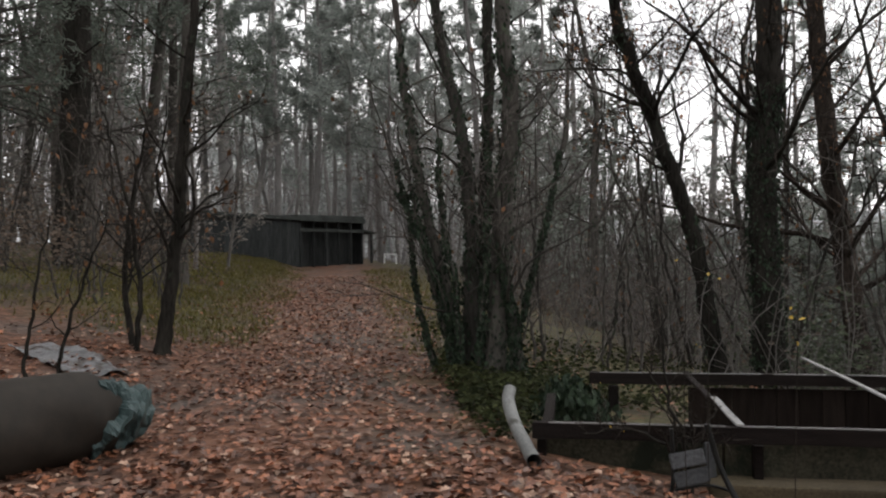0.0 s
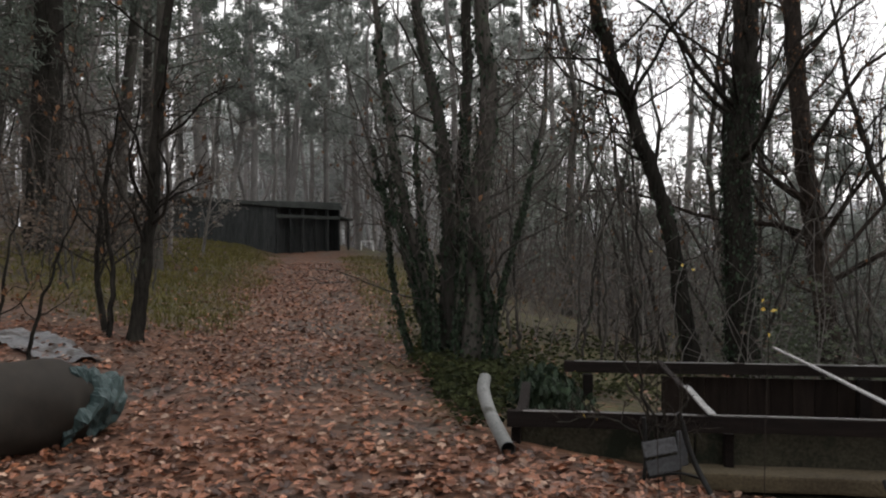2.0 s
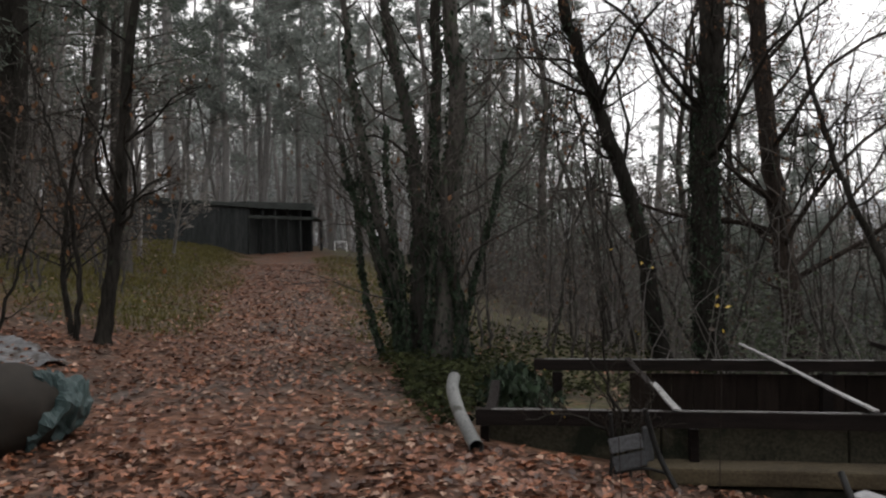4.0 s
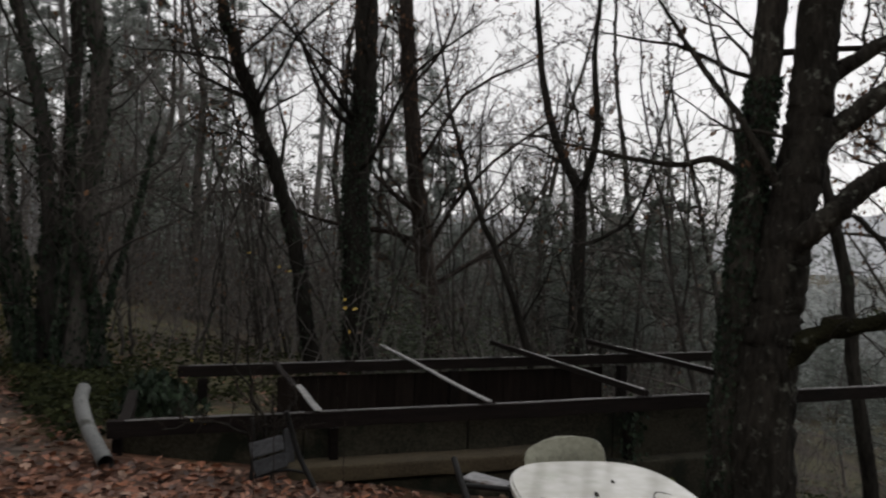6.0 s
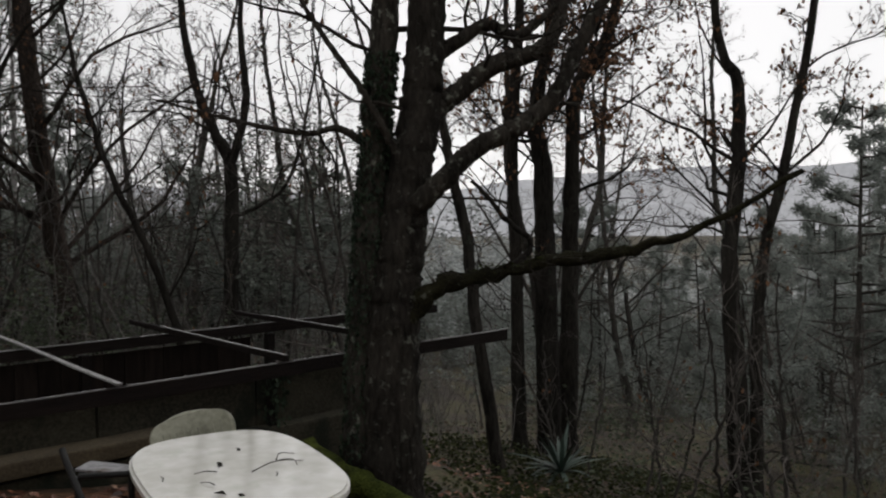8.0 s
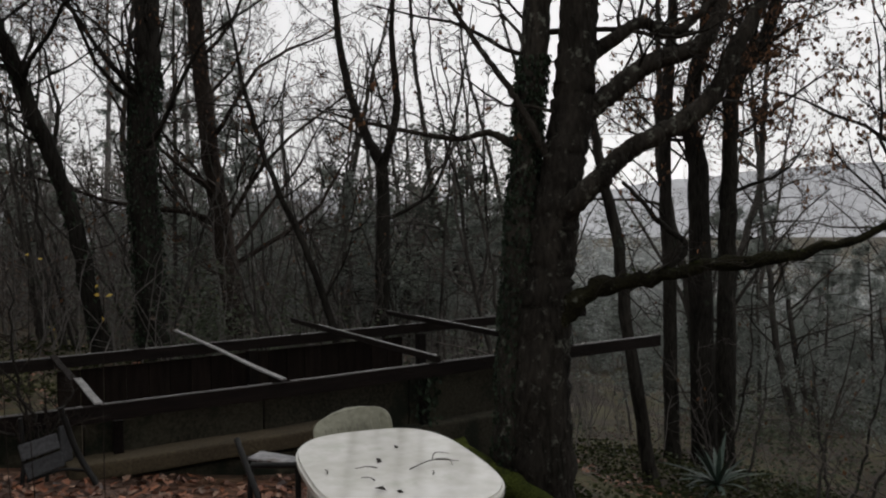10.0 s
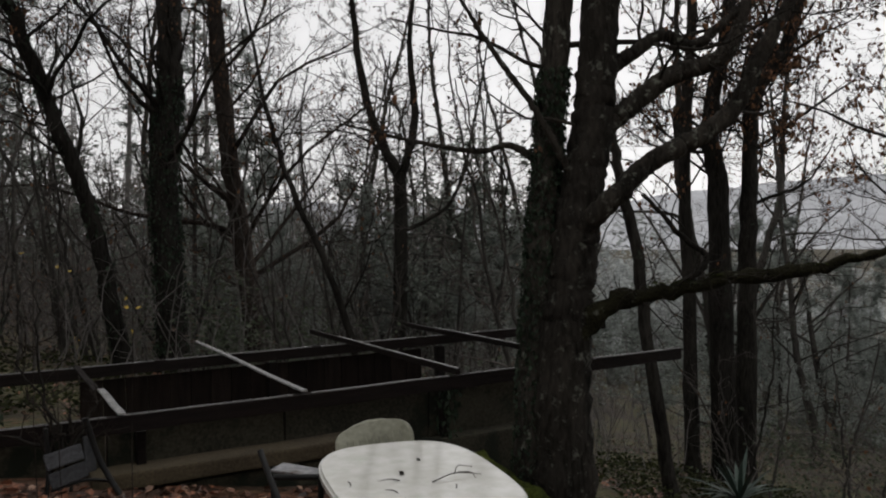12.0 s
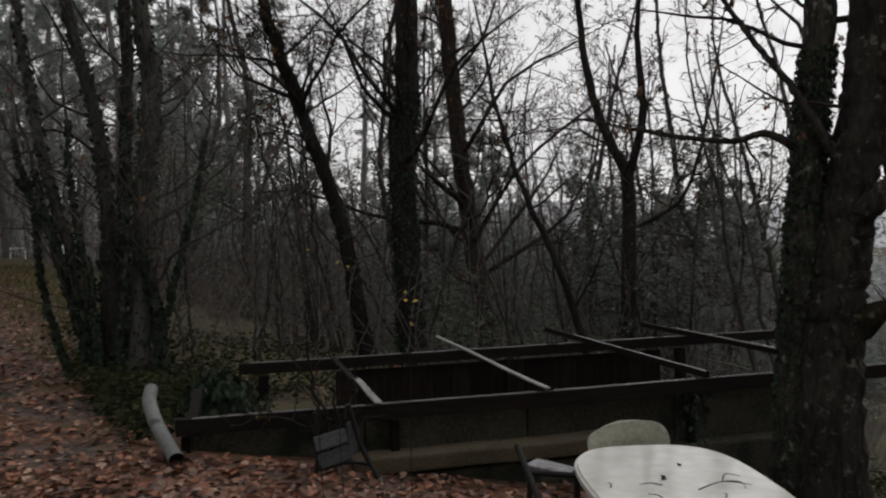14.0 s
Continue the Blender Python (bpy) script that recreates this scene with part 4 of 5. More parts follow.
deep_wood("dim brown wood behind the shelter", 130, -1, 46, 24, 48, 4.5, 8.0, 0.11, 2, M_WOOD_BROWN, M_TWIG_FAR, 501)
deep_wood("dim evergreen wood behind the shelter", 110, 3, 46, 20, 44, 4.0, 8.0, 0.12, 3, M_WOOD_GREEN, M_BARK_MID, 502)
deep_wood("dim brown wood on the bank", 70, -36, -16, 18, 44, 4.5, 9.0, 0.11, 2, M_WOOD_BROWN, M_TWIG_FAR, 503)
# valley pines painted as pale as mist would make them
deep_wood("mist-coloured grey pines in the valley", 150, 43, 96, 48, 110, 6.0, 11.5, 0.30, 3, M_VALLEY, M_MISTY, 504)
deep_wood("dim green wood down the slope", 45, 50, 96, 24, 50, 2.5, 5.5, 0.13, 3, M_PINE_FAR, M_TWIG_FAR, 505)
# never in view: added behind the camera to block skylight from the ground
deep_wood("unseen wood added behind the yard, closing it and shading the ground", 80, 102, 318, 8, 24, 8.0, 14.0, 0.22, 2, M_WOOD_BROWN, M_BARK_MID, 507)
# pale colours here paint the mist at the path's end
deep_wood("mist-coloured pale wood at the head of the path", 80, -18, 4, 62, 110, 8.0, 15.0, 0.32, 3, M_VALLEY, M_MISTY, 506)


# ---- the sunken shelter: a bare roof frame over a low wall ----
SO = (0.62, 5.20, 0.0)
STURN = math.degrees(math.atan2(-0.86, 6.22))
shelter = holder("shelter", *SO, "open timber roof frame of a sunken concrete-walled shelter", "shelter", turn=STURN)
part("front_beam", box(6.30, 0.07, 0.105, (3.15, 0.0, 0.415), 0.006, wobble=0.012, cuts=14), M_BEAM, shelter, "wet dark timber beam")
part("back_beam", box(6.9, 0.07, 0.10, (3.85, 2.15, 0.42), 0.006, wobble=0.012, cuts=14), M_BEAM, shelter, "wet dark timber beam")
# narrow pale strips paint the sky's glint on the wet beam tops
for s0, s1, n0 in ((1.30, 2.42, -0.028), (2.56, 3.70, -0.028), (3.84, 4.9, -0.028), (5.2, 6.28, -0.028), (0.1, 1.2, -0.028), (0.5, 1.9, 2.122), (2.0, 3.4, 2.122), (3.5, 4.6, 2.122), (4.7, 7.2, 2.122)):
    part("pale_edge", box(s1 - s0, 0.014, 0.010, ((s0 + s1) / 2, n0, 0.4715), 0.002, wobble=0.004, cuts=8), M_BATTEN, shelter, "pale top edge of the beam with the wet sky glint in its colour")
part("side_beam", box(0.07, 1.2, 0.1, (0.09, 0.62, 0.40), 0.006, turn=Matrix.Rotation(radians(-1.5), 4, 'X'), wobble=0.01, cuts=5), M_BEAM, shelter)
# battens and rafters across the frame: the pale ones lie flat, the dark ones stand on edge under a pale strip that
# paints their wet glint
part("rafter", box(0.05, 0.95, 0.014, (1.29, 0.44, 0.480), 0.003, wobble=0.006, cuts=6), M_BATTEN, shelter, "weathered grey batten, wet on top")
part("rafter", box(0.05, 1.22, 0.016, (1.255, 1.515, 0.481), 0.004, turn=None, wobble=0.014, cuts=6), M_BEAM, shelter, "dark rotten end of a batten")
part("rafter", box(0.042, 3.15, 0.014, (2.50, 1.525, 0.492), 0.003, wobble=0.006, cuts=8), M_BATTEN, shelter, "weathered grey batten, wet on top")
for s0, n0, n1, w in ((3.78, -0.05, 3.1, 0.042), (4.98, 0.02, 3.05, 0.055)):
    raft = part("rafter", box(w, n1 - n0, 0.05, (s0, (n0 + n1) / 2, 0.4975), 0.005, wobble=0.006, cuts=8), M_BEAM, shelter, "dark wet timber rafter")
    # glint strips again, along the rafter tops
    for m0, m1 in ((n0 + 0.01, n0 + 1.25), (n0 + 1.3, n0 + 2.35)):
        part("pale_edge", box(w * 0.55, m1 - m0, 0.007, (s0 - w * 0.15, (m0 + m1) / 2, 0.526), 0.002, wobble=0.003, cuts=6), M_BATTEN, raft, "pale top edge of the rafter with the wet sky glint in its colour")
for s0, z0 in ((0.05, 0.0), (1.42, 0.0), (3.72, -0.35)):
    part("post", box(0.06, 0.07, 0.34 - z0 + 0.3, (s0, 0.09, (0.34 + z0 - 0.3) / 2), 0.008, wobble=0.01, cuts=4), M_BEAM, shelter)
for s0 in (0.62, 3.0, 4.9):
    part("post", box(0.09, 0.09, 2.0, (s0, 2.15, -0.65), 0.008), M_BEAM, shelter)
# front wall in panels, stepped down the slope
for k in range(4):
    part("wall_panel", box(1.19, 0.10, 1.5, (0.62 + 1.2 * k, 0.20, -0.405 - 0.004 * (k % 2)), 0.01, wobble=0.006, cuts=3), M_CONCRETE, shelter, "stained grey concrete panel")
part("ledge", box(2.12, 0.24, 0.11, (2.16, 0.02, 0.065), 0.02, wobble=0.012, cuts=8), M_PLINTH, shelter, "sand-coloured stone ledge")
part("ledge_foot", box(4.2, 0.16, 0.5, (2.6, 0.08, -0.28), 0.02, wobble=0.012, cuts=8), M_CONCRETE, shelter)
for k in range(18):
    part("back_board", box(0.185, 0.03, 1.9, (1.38 + 0.19 * k, 2.22, -0.62), 0.004), M_BOARD, shelter)
for k in range(3):
    part("end_wall", box(0.10, 0.66, 1.5, (4.82, 0.6 + 0.67 * k, -0.9), 0.01), M_CONCRETE, shelter)
# ivy over the corner
rng = np.random.default_rng(31)
ivs = Soup()
q = rng.normal(0, 0.2, 2200)
put_leaves(rng, ivs, np.stack([0.22 + q * 0.9, 1.6 + rng.normal(0, 0.33, 2200), 0.0 + rng.uniform(-0.25, 0.46, 2200) * (1 - np.abs(q))], 1), 0.075, hang=True)
q = rng.normal(0, 0.045, 300)
put_leaves(rng, ivs, np.stack([3.72 + q, 0.03 + rng.normal(0, 0.05, 300), rng.uniform(-0.45, 0.36, 300)], 1), 0.042, hang=True)
child("ivy", ivs.mesh("ivy", M_IVY, False), shelter, "dark ivy over the corner of the frame")

# ---- grey drain pipe lying at the shelter's corner ----
pipe = holder("drain_pipe", 0.56, 4.93, gz(0.56, 4.93), "bent grey plastic drain pipe leaning at the shelter's corner", "pipe")
ps = Soup()
pl = smooth_line([(0.03, -0.10, 0.06), (0.0, 0.10, 0.10), (-0.05, 0.36, 0.18), (-0.08, 0.62, 0.28), (-0.06, 0.78, 0.34)], 22)
tube(ps, pl, np.full(22, 0.045), 18)
child("pipe_wall", ps.mesh("pipe_wall", M_PIPE), pipe)
ps = Soup()
tube(ps, pl, np.full(22, 0.040), 18)
child("bore", ps.mesh("bore", M_HOLE), pipe, "dark inside of the pipe")
rim = Soup()
tube(rim, [pl[0] + (pl[0] - pl[1]) * 0.05, pl[1] * 0.4 + pl[0] * 0.6], [0.049, 0.049], 18)
child("collar", rim.mesh("collar", M_PIPE), pipe)

# ---- white oval garden table ----
TX, TY, TZ = 2.39, 2.57, 0.55
tg = gz(TX, TY)
table = holder("garden_table", TX, TY, tg, "dirty white oval plastic garden table strewn with twigs and leaves", "table", turn=70.5)
bm = bmesh.new()
ring = []
for k in range(72):
    a = 2 * math.pi * k / 72
    c, s = math.cos(a), math.sin(a)
    ring.append(bm.verts.new((0.585 * math.copysign(abs(c) ** 0.64, c), 0.385 * math.copysign(abs(s) ** 0.64, s) - 0.01, 0)))
face = bm.faces.new(ring)
ext = bmesh.ops.extrude_face_region(bm, geom=[face])
bmesh.ops.translate(bm, vec=(0, 0, -0.045), verts=[g for g in ext["geom"] if isinstance(g, bmesh.types.BMVert)])
bmesh.ops.recalc_face_normals(bm, faces=bm.faces)
bmesh.ops.bevel(bm, geom=[e for e in bm.edges if e.calc_face_angle(0) > 0.9], offset=0.012, segments=3, affect='EDGES')
bmesh.ops.translate(bm, vec=(0, 0, TZ - tg), verts=bm.verts)
part("tabletop", bm, M_TABLE, table, "white plastic top with green-grey dirt", smooth=False)
for sx_, sy_ in ((1, 1), (1, -1), (-1, 1), (-1, -1)):
    bm = box(0.085, 0.06, TZ - tg - 0.04, (sx_ * 0.40, sy_ * 0.24, (TZ - tg - 0.04) / 2), 0.014)
    for v in bm.verts:
        k = 1 - v.co.z / (TZ - tg)
        v.co.x += sx_ * 0.06 * k
        v.co.y += sy_ * 0.04 * k
    part("leg", bm, M_TABLE, table)
part("apron", box(0.86, 0.02, 0.06, (0, 0.27, TZ - tg - 0.07), 0.004), M_TABLE, table)
part("apron", box(0.86, 0.02, 0.06, (0, -0.27, TZ - tg - 0.07), 0.004), M_TABLE, table)


def twig_thing(at, lines, label):
    ob = holder("twig", *at, label, "twig", "twigs on the table")
    s_ = Soup()
    for ln in lines:
        p = smooth_line(ln, 10)
        tube(s_, p, np.linspace(0.003, 0.0013, 10), 5)
    child("stick", s_.mesh("stick", M_TWIG), ob)
    return ob


top = TZ + 0.006
twig_thing((2.52, 2.45, top), [[(-0.13, -0.01, 0), (0.0, 0.0, 0.01), (0.1, -0.06, 0.0)], [(0.0, 0.0, 0.01), (0.06, 0.05, 0.02), (0.14, 0.05, 0)], [(0.02, 0, 0.01), (0.05, -0.05, 0.015), (0.04, -0.09, 0)]], "forked dark twig lying on the white table")
rng = np.random.default_rng(77)
for (x, y), ln in zip(((2.3, 2.55), (2.2, 2.42), (2.42, 2.32), (2.1, 2.62)), (0.09, 0.07, 0.05, 0.06)):
    a = rng.uniform(0, 3)
    twig_thing((x, y, top), [[(0, 0, 0), (ln * 0.5 * math.cos(a), ln * 0.5 * math.sin(a), 0.004), (ln * math.cos(a + .2), ln * math.sin(a + .2), 0)]], "thin wet twig lying on the white table")
for x, y, sz in ((2.15, 2.31, 0.06), (2.36, 2.62, 0.035), (2.2, 2.25, 0.03), (2.55, 2.75, 0.03)):
    s_ = Soup()
    put_leaf(rng, s_, np.array([0, 0, 0.004]), sz, flat=True)
    tagged(new("leaf", s_.mesh("leaf", M_BARK, False)), "dark wet leaf stuck on the white table", "leaf", "leaves on the table").matrix_basis = pose(x, y, top - 0.004)


# ---- cream plastic chair tipped against the table's far end ----
def plate(w, h, curve, nx=14, nz=8, thick=0.012, taper=0.25, round_=2.6):
    """A curved plate standing on its lower edge, with rounded upper corners."""
    bm_ = bmesh.new()
    grid = []
    for j in range(nz + 1):
        row = []
        v_ = math.sin(math.pi / 2 * j / nz)
        lim = (1 - max(0, v_ - 0.35) ** round_ / 0.65 ** round_) ** (1 / round_)
        for i in range(nx + 1):
            u_ = (i / nx * 2 - 1) * lim * (1 - taper * (1 - v_))
            row.append(bm_.verts.new((u_ * w / 2, curve * u_ * u_, v_ * h)))
        grid.append(row)
    for j in range(nz):
        for i in range(nx):
            bm_.faces.new((grid[j][i], grid[j][i + 1], grid[j + 1][i + 1], grid[j + 1][i]))
    bmesh.ops.remove_doubles(bm_, verts=bm_.verts, dist=0.001)
    bmesh.ops.solidify(bm_, geom=bm_.faces[:], thickness=thick)
    return bm_


CX, CY = 2.60, 3.20
cg = gz(CX, CY)
chair = holder("plastic_chair", CX, CY, cg, "dirty cream plastic garden chair pushed under the table's end", "chair", turn=-21)
back = part("backrest", plate(0.50, 0.40, -0.13, nx=24, nz=16, taper=0.5, round_=3.0), M_CHAIR, chair, "rounded ribbed backrest", pose(0.07, 0.02, 0.63 - cg - 0.40, -24, -9, 0), smooth=True)
for k in range(9):
    part("rib", box(0.008, 0.006, 0.17, (0, 0, 0.085), 0.002), M_CHAIR, back, m=pose(-0.14 + 0.035 * k, -0.012 - 0.16 * ((k - 4) * 0.035 / 0.23) ** 2, 0.15, 0, 0, 0))
part("seat", box(0.42, 0.42, 0.025, (0, -0.22, 0.40), 0.01), M_CHAIR, chair)
for sx_, sy_ in ((-.19, -.02), (.19, -.02), (-.19, -.40), (.19, -.40)):
    part("leg", box(0.05, 0.04, 0.40, (sx_, sy_, 0.20), 0.01), M_CHAIR, chair)

# ---- black metal armchair beside the table ----
ax, ay = 1.96, 2.99
ag = gz(ax, ay)
arm = holder("metal_armchair", ax, ay, ag, "black metal garden armchair with a pale seat beside the table", "chair")


def bar(line, r, mt, parent, name, sides=8):
    s_ = Soup()
    p = smooth_line(line, max(4 * len(line), 4))
    tube(s_, p, np.full(len(p), r), sides, cap=True)
    return child(name, s_.mesh(name, mt), parent)


h0 = 0.5 - ag
bar([(0.04, 0.12, h0), (0.12, 0.05, h0), (0.20, -0.02, h0)], 0.014, M_METAL, arm, "armrest")
bar([(-0.04, 0.09, h0 + 0.14), (-0.05, -0.02, h0 + 0.05), (-0.055, -0.13, h0 - 0.05), (-0.06, -0.2, h0 - 0.14)], 0.014, M_METAL, arm, "armrest")
bar([(0.20, -0.02, h0), (0.20, -0.02, h0 * 0.5), (0.20, -0.03, 0)], 0.014, M_METAL, arm, "leg")
bar([(0.04, 0.12, h0), (0.03, 0.13, h0 * 0.5), (0.02, 0.15, 0)], 0.014, M_METAL, arm, "leg")
bar([(-0.06, -0.2, h0 - 0.14), (-0.06, -0.2, h0 * 0.5), (-0.07, -0.21, 0)], 0.014, M_METAL, arm, "leg")
bar([(-0.06, -0.2, 0.36), (0.06, -0.1, 0.36), (0.20, -0.02, 0.36)], 0.013, M_METAL, arm, "rail")
bar([(-0.06, -0.2, h0 - 0.14), (0.05, -0.17, h0 - 0.13), (0.16, -0.13, h0 - 0.13)], 0.015, M_METAL, arm, "rail")
part("seat", box(0.22, 0.12, 0.014, (0, 0, 0), 0.005), M_SHEET, arm, "pale plastic seat", m=pose(0.20, 0.20, h0 - 0.02, 0, 4, -58))

# ---- old slatted folding chair tipped before the wall, with dead shoots ----
fx, fy = 1.56, 4.72
fg = gz(fx, fy)
fold = holder("folding_chair", fx, fy, fg, "broken folding chair with grey slats tipped against the shelter wall", "chair", turn=8)
for k in range(2):
    part("slat", box(0.205, 0.016, 0.092, (0, 0, 0), 0.01), M_SLAT, fold, m=pose(-0.075 + 0.025 * k, 0, 0.345 - fg - 0.11 * k, -10, -10 - 2 * k, -8))
part("slat", box(0.09, 0.016, 0.21, (0, 0, 0), 0.01), M_SLAT, fold, m=pose(0.09, 0.05, 0.32 - fg, -10, 6, 30))
bar([(-0.17, 0.03, 0.0), (-0.15, 0.03, 0.2), (-0.16, 0.03, 0.44)], 0.013, M_METAL, fold, "frame_bar")
bar([(0.06, 0.03, 0.46), (0.13, 0.0, 0.2), (0.20, -0.1, 0.0)], 0.018, M_METAL, fold, "frame_bar")
bar([(-0.14, 0.02, 0.08), (0.05, 0.01, 0.10), (0.2, 0.0, 0.06)], 0.01, M_METAL, fold, "frame_bar")
bush = make_tree("dead_shrub", "tangle of bare shoots with a pale broken stem", (1.5, 4.85, gz(1.5, 4.85)), [[(0, 0, 0, .012), (0.03, 0.02, 0.25, .011), (-0.05, 0.05, 0.5, .008), (-0.22, 0.1, 0.78, .004)], [(0.05, 0, 0, .009), (0.12, 0.1, 0.3, .007), (0.28, 0.15, 0.5, .004)], [(-0.04, 0, 0, .012), (-0.06, 0.0, 0.25, .012), (-0.3, 0.05, 0.38, .008), (-0.6, 0.05, 0.36, .004)], [(0.02, 0.05, 0, .01), (-0.06, 0.1, 0.6, .008), (-0.08, 0.1, 1.15, .004)]], 45, count=10, length=0.34, span=(0.25, 1), depth=1, sides=6, group="undergrowth saplings", category="shrub", leafy=0.015, leaf=0.03, leaf_mat=M_YELLOW)
# tall thin shoots with a few last yellow leaves
for k, (x, y, h, tips) in enumerate(((1.07, 2.9, 1.50, ((0.0, 0.0, -0.02), (0.03, 0, -0.05), (-0.02, 0.02, 0.0))), (1.0, 2.95, 1.56, ((0.0, 0.0, 0.0),)), (1.15, 2.33, 1.40, ((0, 0, -0.02), (0.02, 0.01, -0.05), (-0.02, 0, 0), (0.0, 0.0, -0.2))), (1.6, 5.0, 0.98, ((0, 0, 0), (0.03, 0, -0.02))), (1.25, 6.7, 0.5, ((0, 0, 0), (0.1, 0, -0.1), (-0.15, 0, -0.15))))):
    g0 = gz(x, y)
    s_ = Soup()
    tube(s_, smooth_line([(0.03, 0.02, 0), (-0.01, 0.01, (h - g0) * 0.5), (0, 0, h - g0)], 12), np.linspace(0.0022, 0.001, 12), 5)
    sh = holder("shoot", x, y, g0, "thin bare shoot with a few last yellow leaves", "sapling", "undergrowth saplings")
    child("stem", s_.mesh("stem", M_TWIG), sh)
    rng = np.random.default_rng(150 + k)
    for q in tips:
        one = Soup()
        put_leaf(rng, one, np.array([q[0], q[1], h - g0 + q[2] * 0.4]) + rng.normal(0, 0.022, 3) * (1, 1, 0.4), 0.017, hang=rng.random() < 0.4)
        child("leaf", one.mesh("leaf", M_YELLOW, False), sh)

# ---- mossy log on the ground beside the great tree ----
log = holder("mossy_log", 4.05, 3.3, gz(4.05, 3.3), "fallen log covered in green moss beside the table", "log")
s_ = Soup()
rng = np.random.default_rng(3)
lp = smooth_line([(0.08, 0.85, 0.36), (0.0, 0.32, 0.28), (0.0, -0.1, 0.2), (0.03, -0.5, 0.12), (0.1, -1.0, 0.03)], 30)
tube(s_, lp, 0.075 * (1 + rng.normal(0, .08, 30)), 12, 0.12, rng, cap=True)
child("moss", s_.mesh("moss", M_MOSS_LOG), log)

# ---- covered heap beside the path ----
heap = holder("covered_heap", -2.75, 4.85, gz(-2.75, 4.85), "long heap under a brown cover ending in crumpled teal tarpaulin", "heap")


def crumpled(line, radii, sides, amp, freq, seed, mt, name, parent, label, smooth=True):
    """A closed sleeve of cloth round a line, with folds."""
    one = Soup()
    tube(one, line, radii, sides, cap=True)
    for part_v in one.v:
        for q in range(len(part_v)):
            c = np.asarray(line)[np.argmin(((np.asarray(line) - part_v[q]) ** 2).sum(1))]
            f = 1 + amp * noise.noise(Vector(part_v[q]) * freq + Vector((seed, 0, 0))) + 0.5 * amp * noise.noise(Vector(part_v[q]) * freq * 2.7)
            part_v[q] = c + (part_v[q] - c) * f
    return child(name, one.mesh(name, mt, smooth), parent, label)


hp = smooth_line([(-1.7, -1.9, 0.22), (-0.8, -0.9, 0.25), (-0.1, -0.1, 0.25), (0.3, 0.4, 0.24), (0.45, 0.58, 0.2)], 50)
crumpled(hp, np.interp(np.linspace(0, 1, 50), [0, .8, 1], [.34, .30, .22]), 30, 0.10, 2.0, 3, M_COVER, "cover", heap, "smooth dark brown cover")
hp = smooth_line([(0.30, 0.42, 0.22), (0.42, 0.54, 0.24), (0.54, 0.66, 0.2), (0.66, 0.74, 0.14)], 26)
crumpled(hp, np.interp(np.linspace(0, 1, 26), [0, .2, .7, 1], [.24, .25, .22, .10]), 40, 0.55, 7.0, 8, M_TARP, "tarpaulin", heap, "crumpled teal tarpaulin", False)
sheet = Soup()
nx_, ny_ = 34, 20
XX, YY = np.meshgrid(np.linspace(-0.65, 0.65, nx_), np.linspace(-0.3, 0.3, ny_))
ca, sa = math.cos(radians(-35)), math.sin(radians(-35))
WX, WY = -3.75 + XX * ca - YY * sa, 7.8 + XX * sa + YY * ca
ZZ = ground_z(WX, WY) + np.array([[0.035 + 0.06 * noise.noise((x * 3, y * 5, 2)) + 0.03 * noise.noise((x * 11, y * 11, 5)) for x, y in zip(r1, r2)] for r1, r2 in zip(XX, YY)])
ii = np.arange(nx_ * ny_).reshape(ny_, nx_)
sheet.put(np.stack([WX.ravel(), WY.ravel(), ZZ.ravel()], 1), np.stack([ii[:-1, :-1], ii[:-1, 1:], ii[1:, 1:], ii[1:, :-1]], -1).reshape(-1, 4))
tagged(new("plastic_sheet", sheet.mesh("plastic_sheet", M_SHEET)), "crumpled pale plastic sheet lying on the ground by the heap", "plastic sheet")
for k, (x, y) in enumerate(((-3.45, 6.4), (-3.2, 6.45))):
    make_tree("sapling", "thin bare forked sapling beside the covered heap", (x, y, gz(x, y)), [[(0, 0, 0, .022), (0.05, 0, 0.4, .018), (0.12 + .1 * k, 0, 0.9, .013), (0.25 + .2 * k, 0, 1.5, .006)]], 140 + k, count=6, length=0.6, span=(0.3, 1), depth=1, sides=6, group="undergrowth saplings", category="sapling", leafy=0.2)

# ---- long dark shed at the head of the path ----
shed = holder("shed", -6.8, 33.8, gz(-6.8, 33.8) - 0.1, "long dark tarred timber shed with a flat roof and lean-to", "shed", turn=math.degrees(math.atan2(4.05, 2.15)))
nb = 18
for k in range(nb):
    part("front_board", box(0.25, 0.04, 2.25, (0.13 + 0.255 * k, 0.55, 1.1), 0.006), M_SHED, shed)
for k in range(6):
    part("front_post", box(0.11, 0.11, 2.2, (0.06 + 0.91 * k, 0.0, 1.1), 0.012, wobble=0.02, cuts=3), M_SHED, shed)
part("front_rail", box(4.7, 0.05, 0.14, (2.3, -0.085, 1.72), 0.01, wobble=0.02, cuts=6), M_SHEDROOF, shed)
part("fascia", box(4.9, 0.05, 0.2, (2.3, -0.13, 2.2), 0.01), M_SHEDROOF, shed)
part("front_roof", box(4.9, 3.4, 0.14, (2.3, 1.6, 2.3), 0.02), M_SHEDROOF, shed, m=pose(0, 0, 0, 0, -1, 0))
for k in range(26):
    part("side_board", box(0.27, 0.04, 2.4, (-0.14 - 0.275 * k, 0.0, 0.95 + 0.004 * k), 0.006), M_SHED, shed)
part("side_roof", box(7.6, 3.4, 0.16, (-3.6, 1.55, 2.24), 0.02, turn=Matrix.Rotation(radians(0.8), 4, 'Y')), M_SHEDROOF, shed)
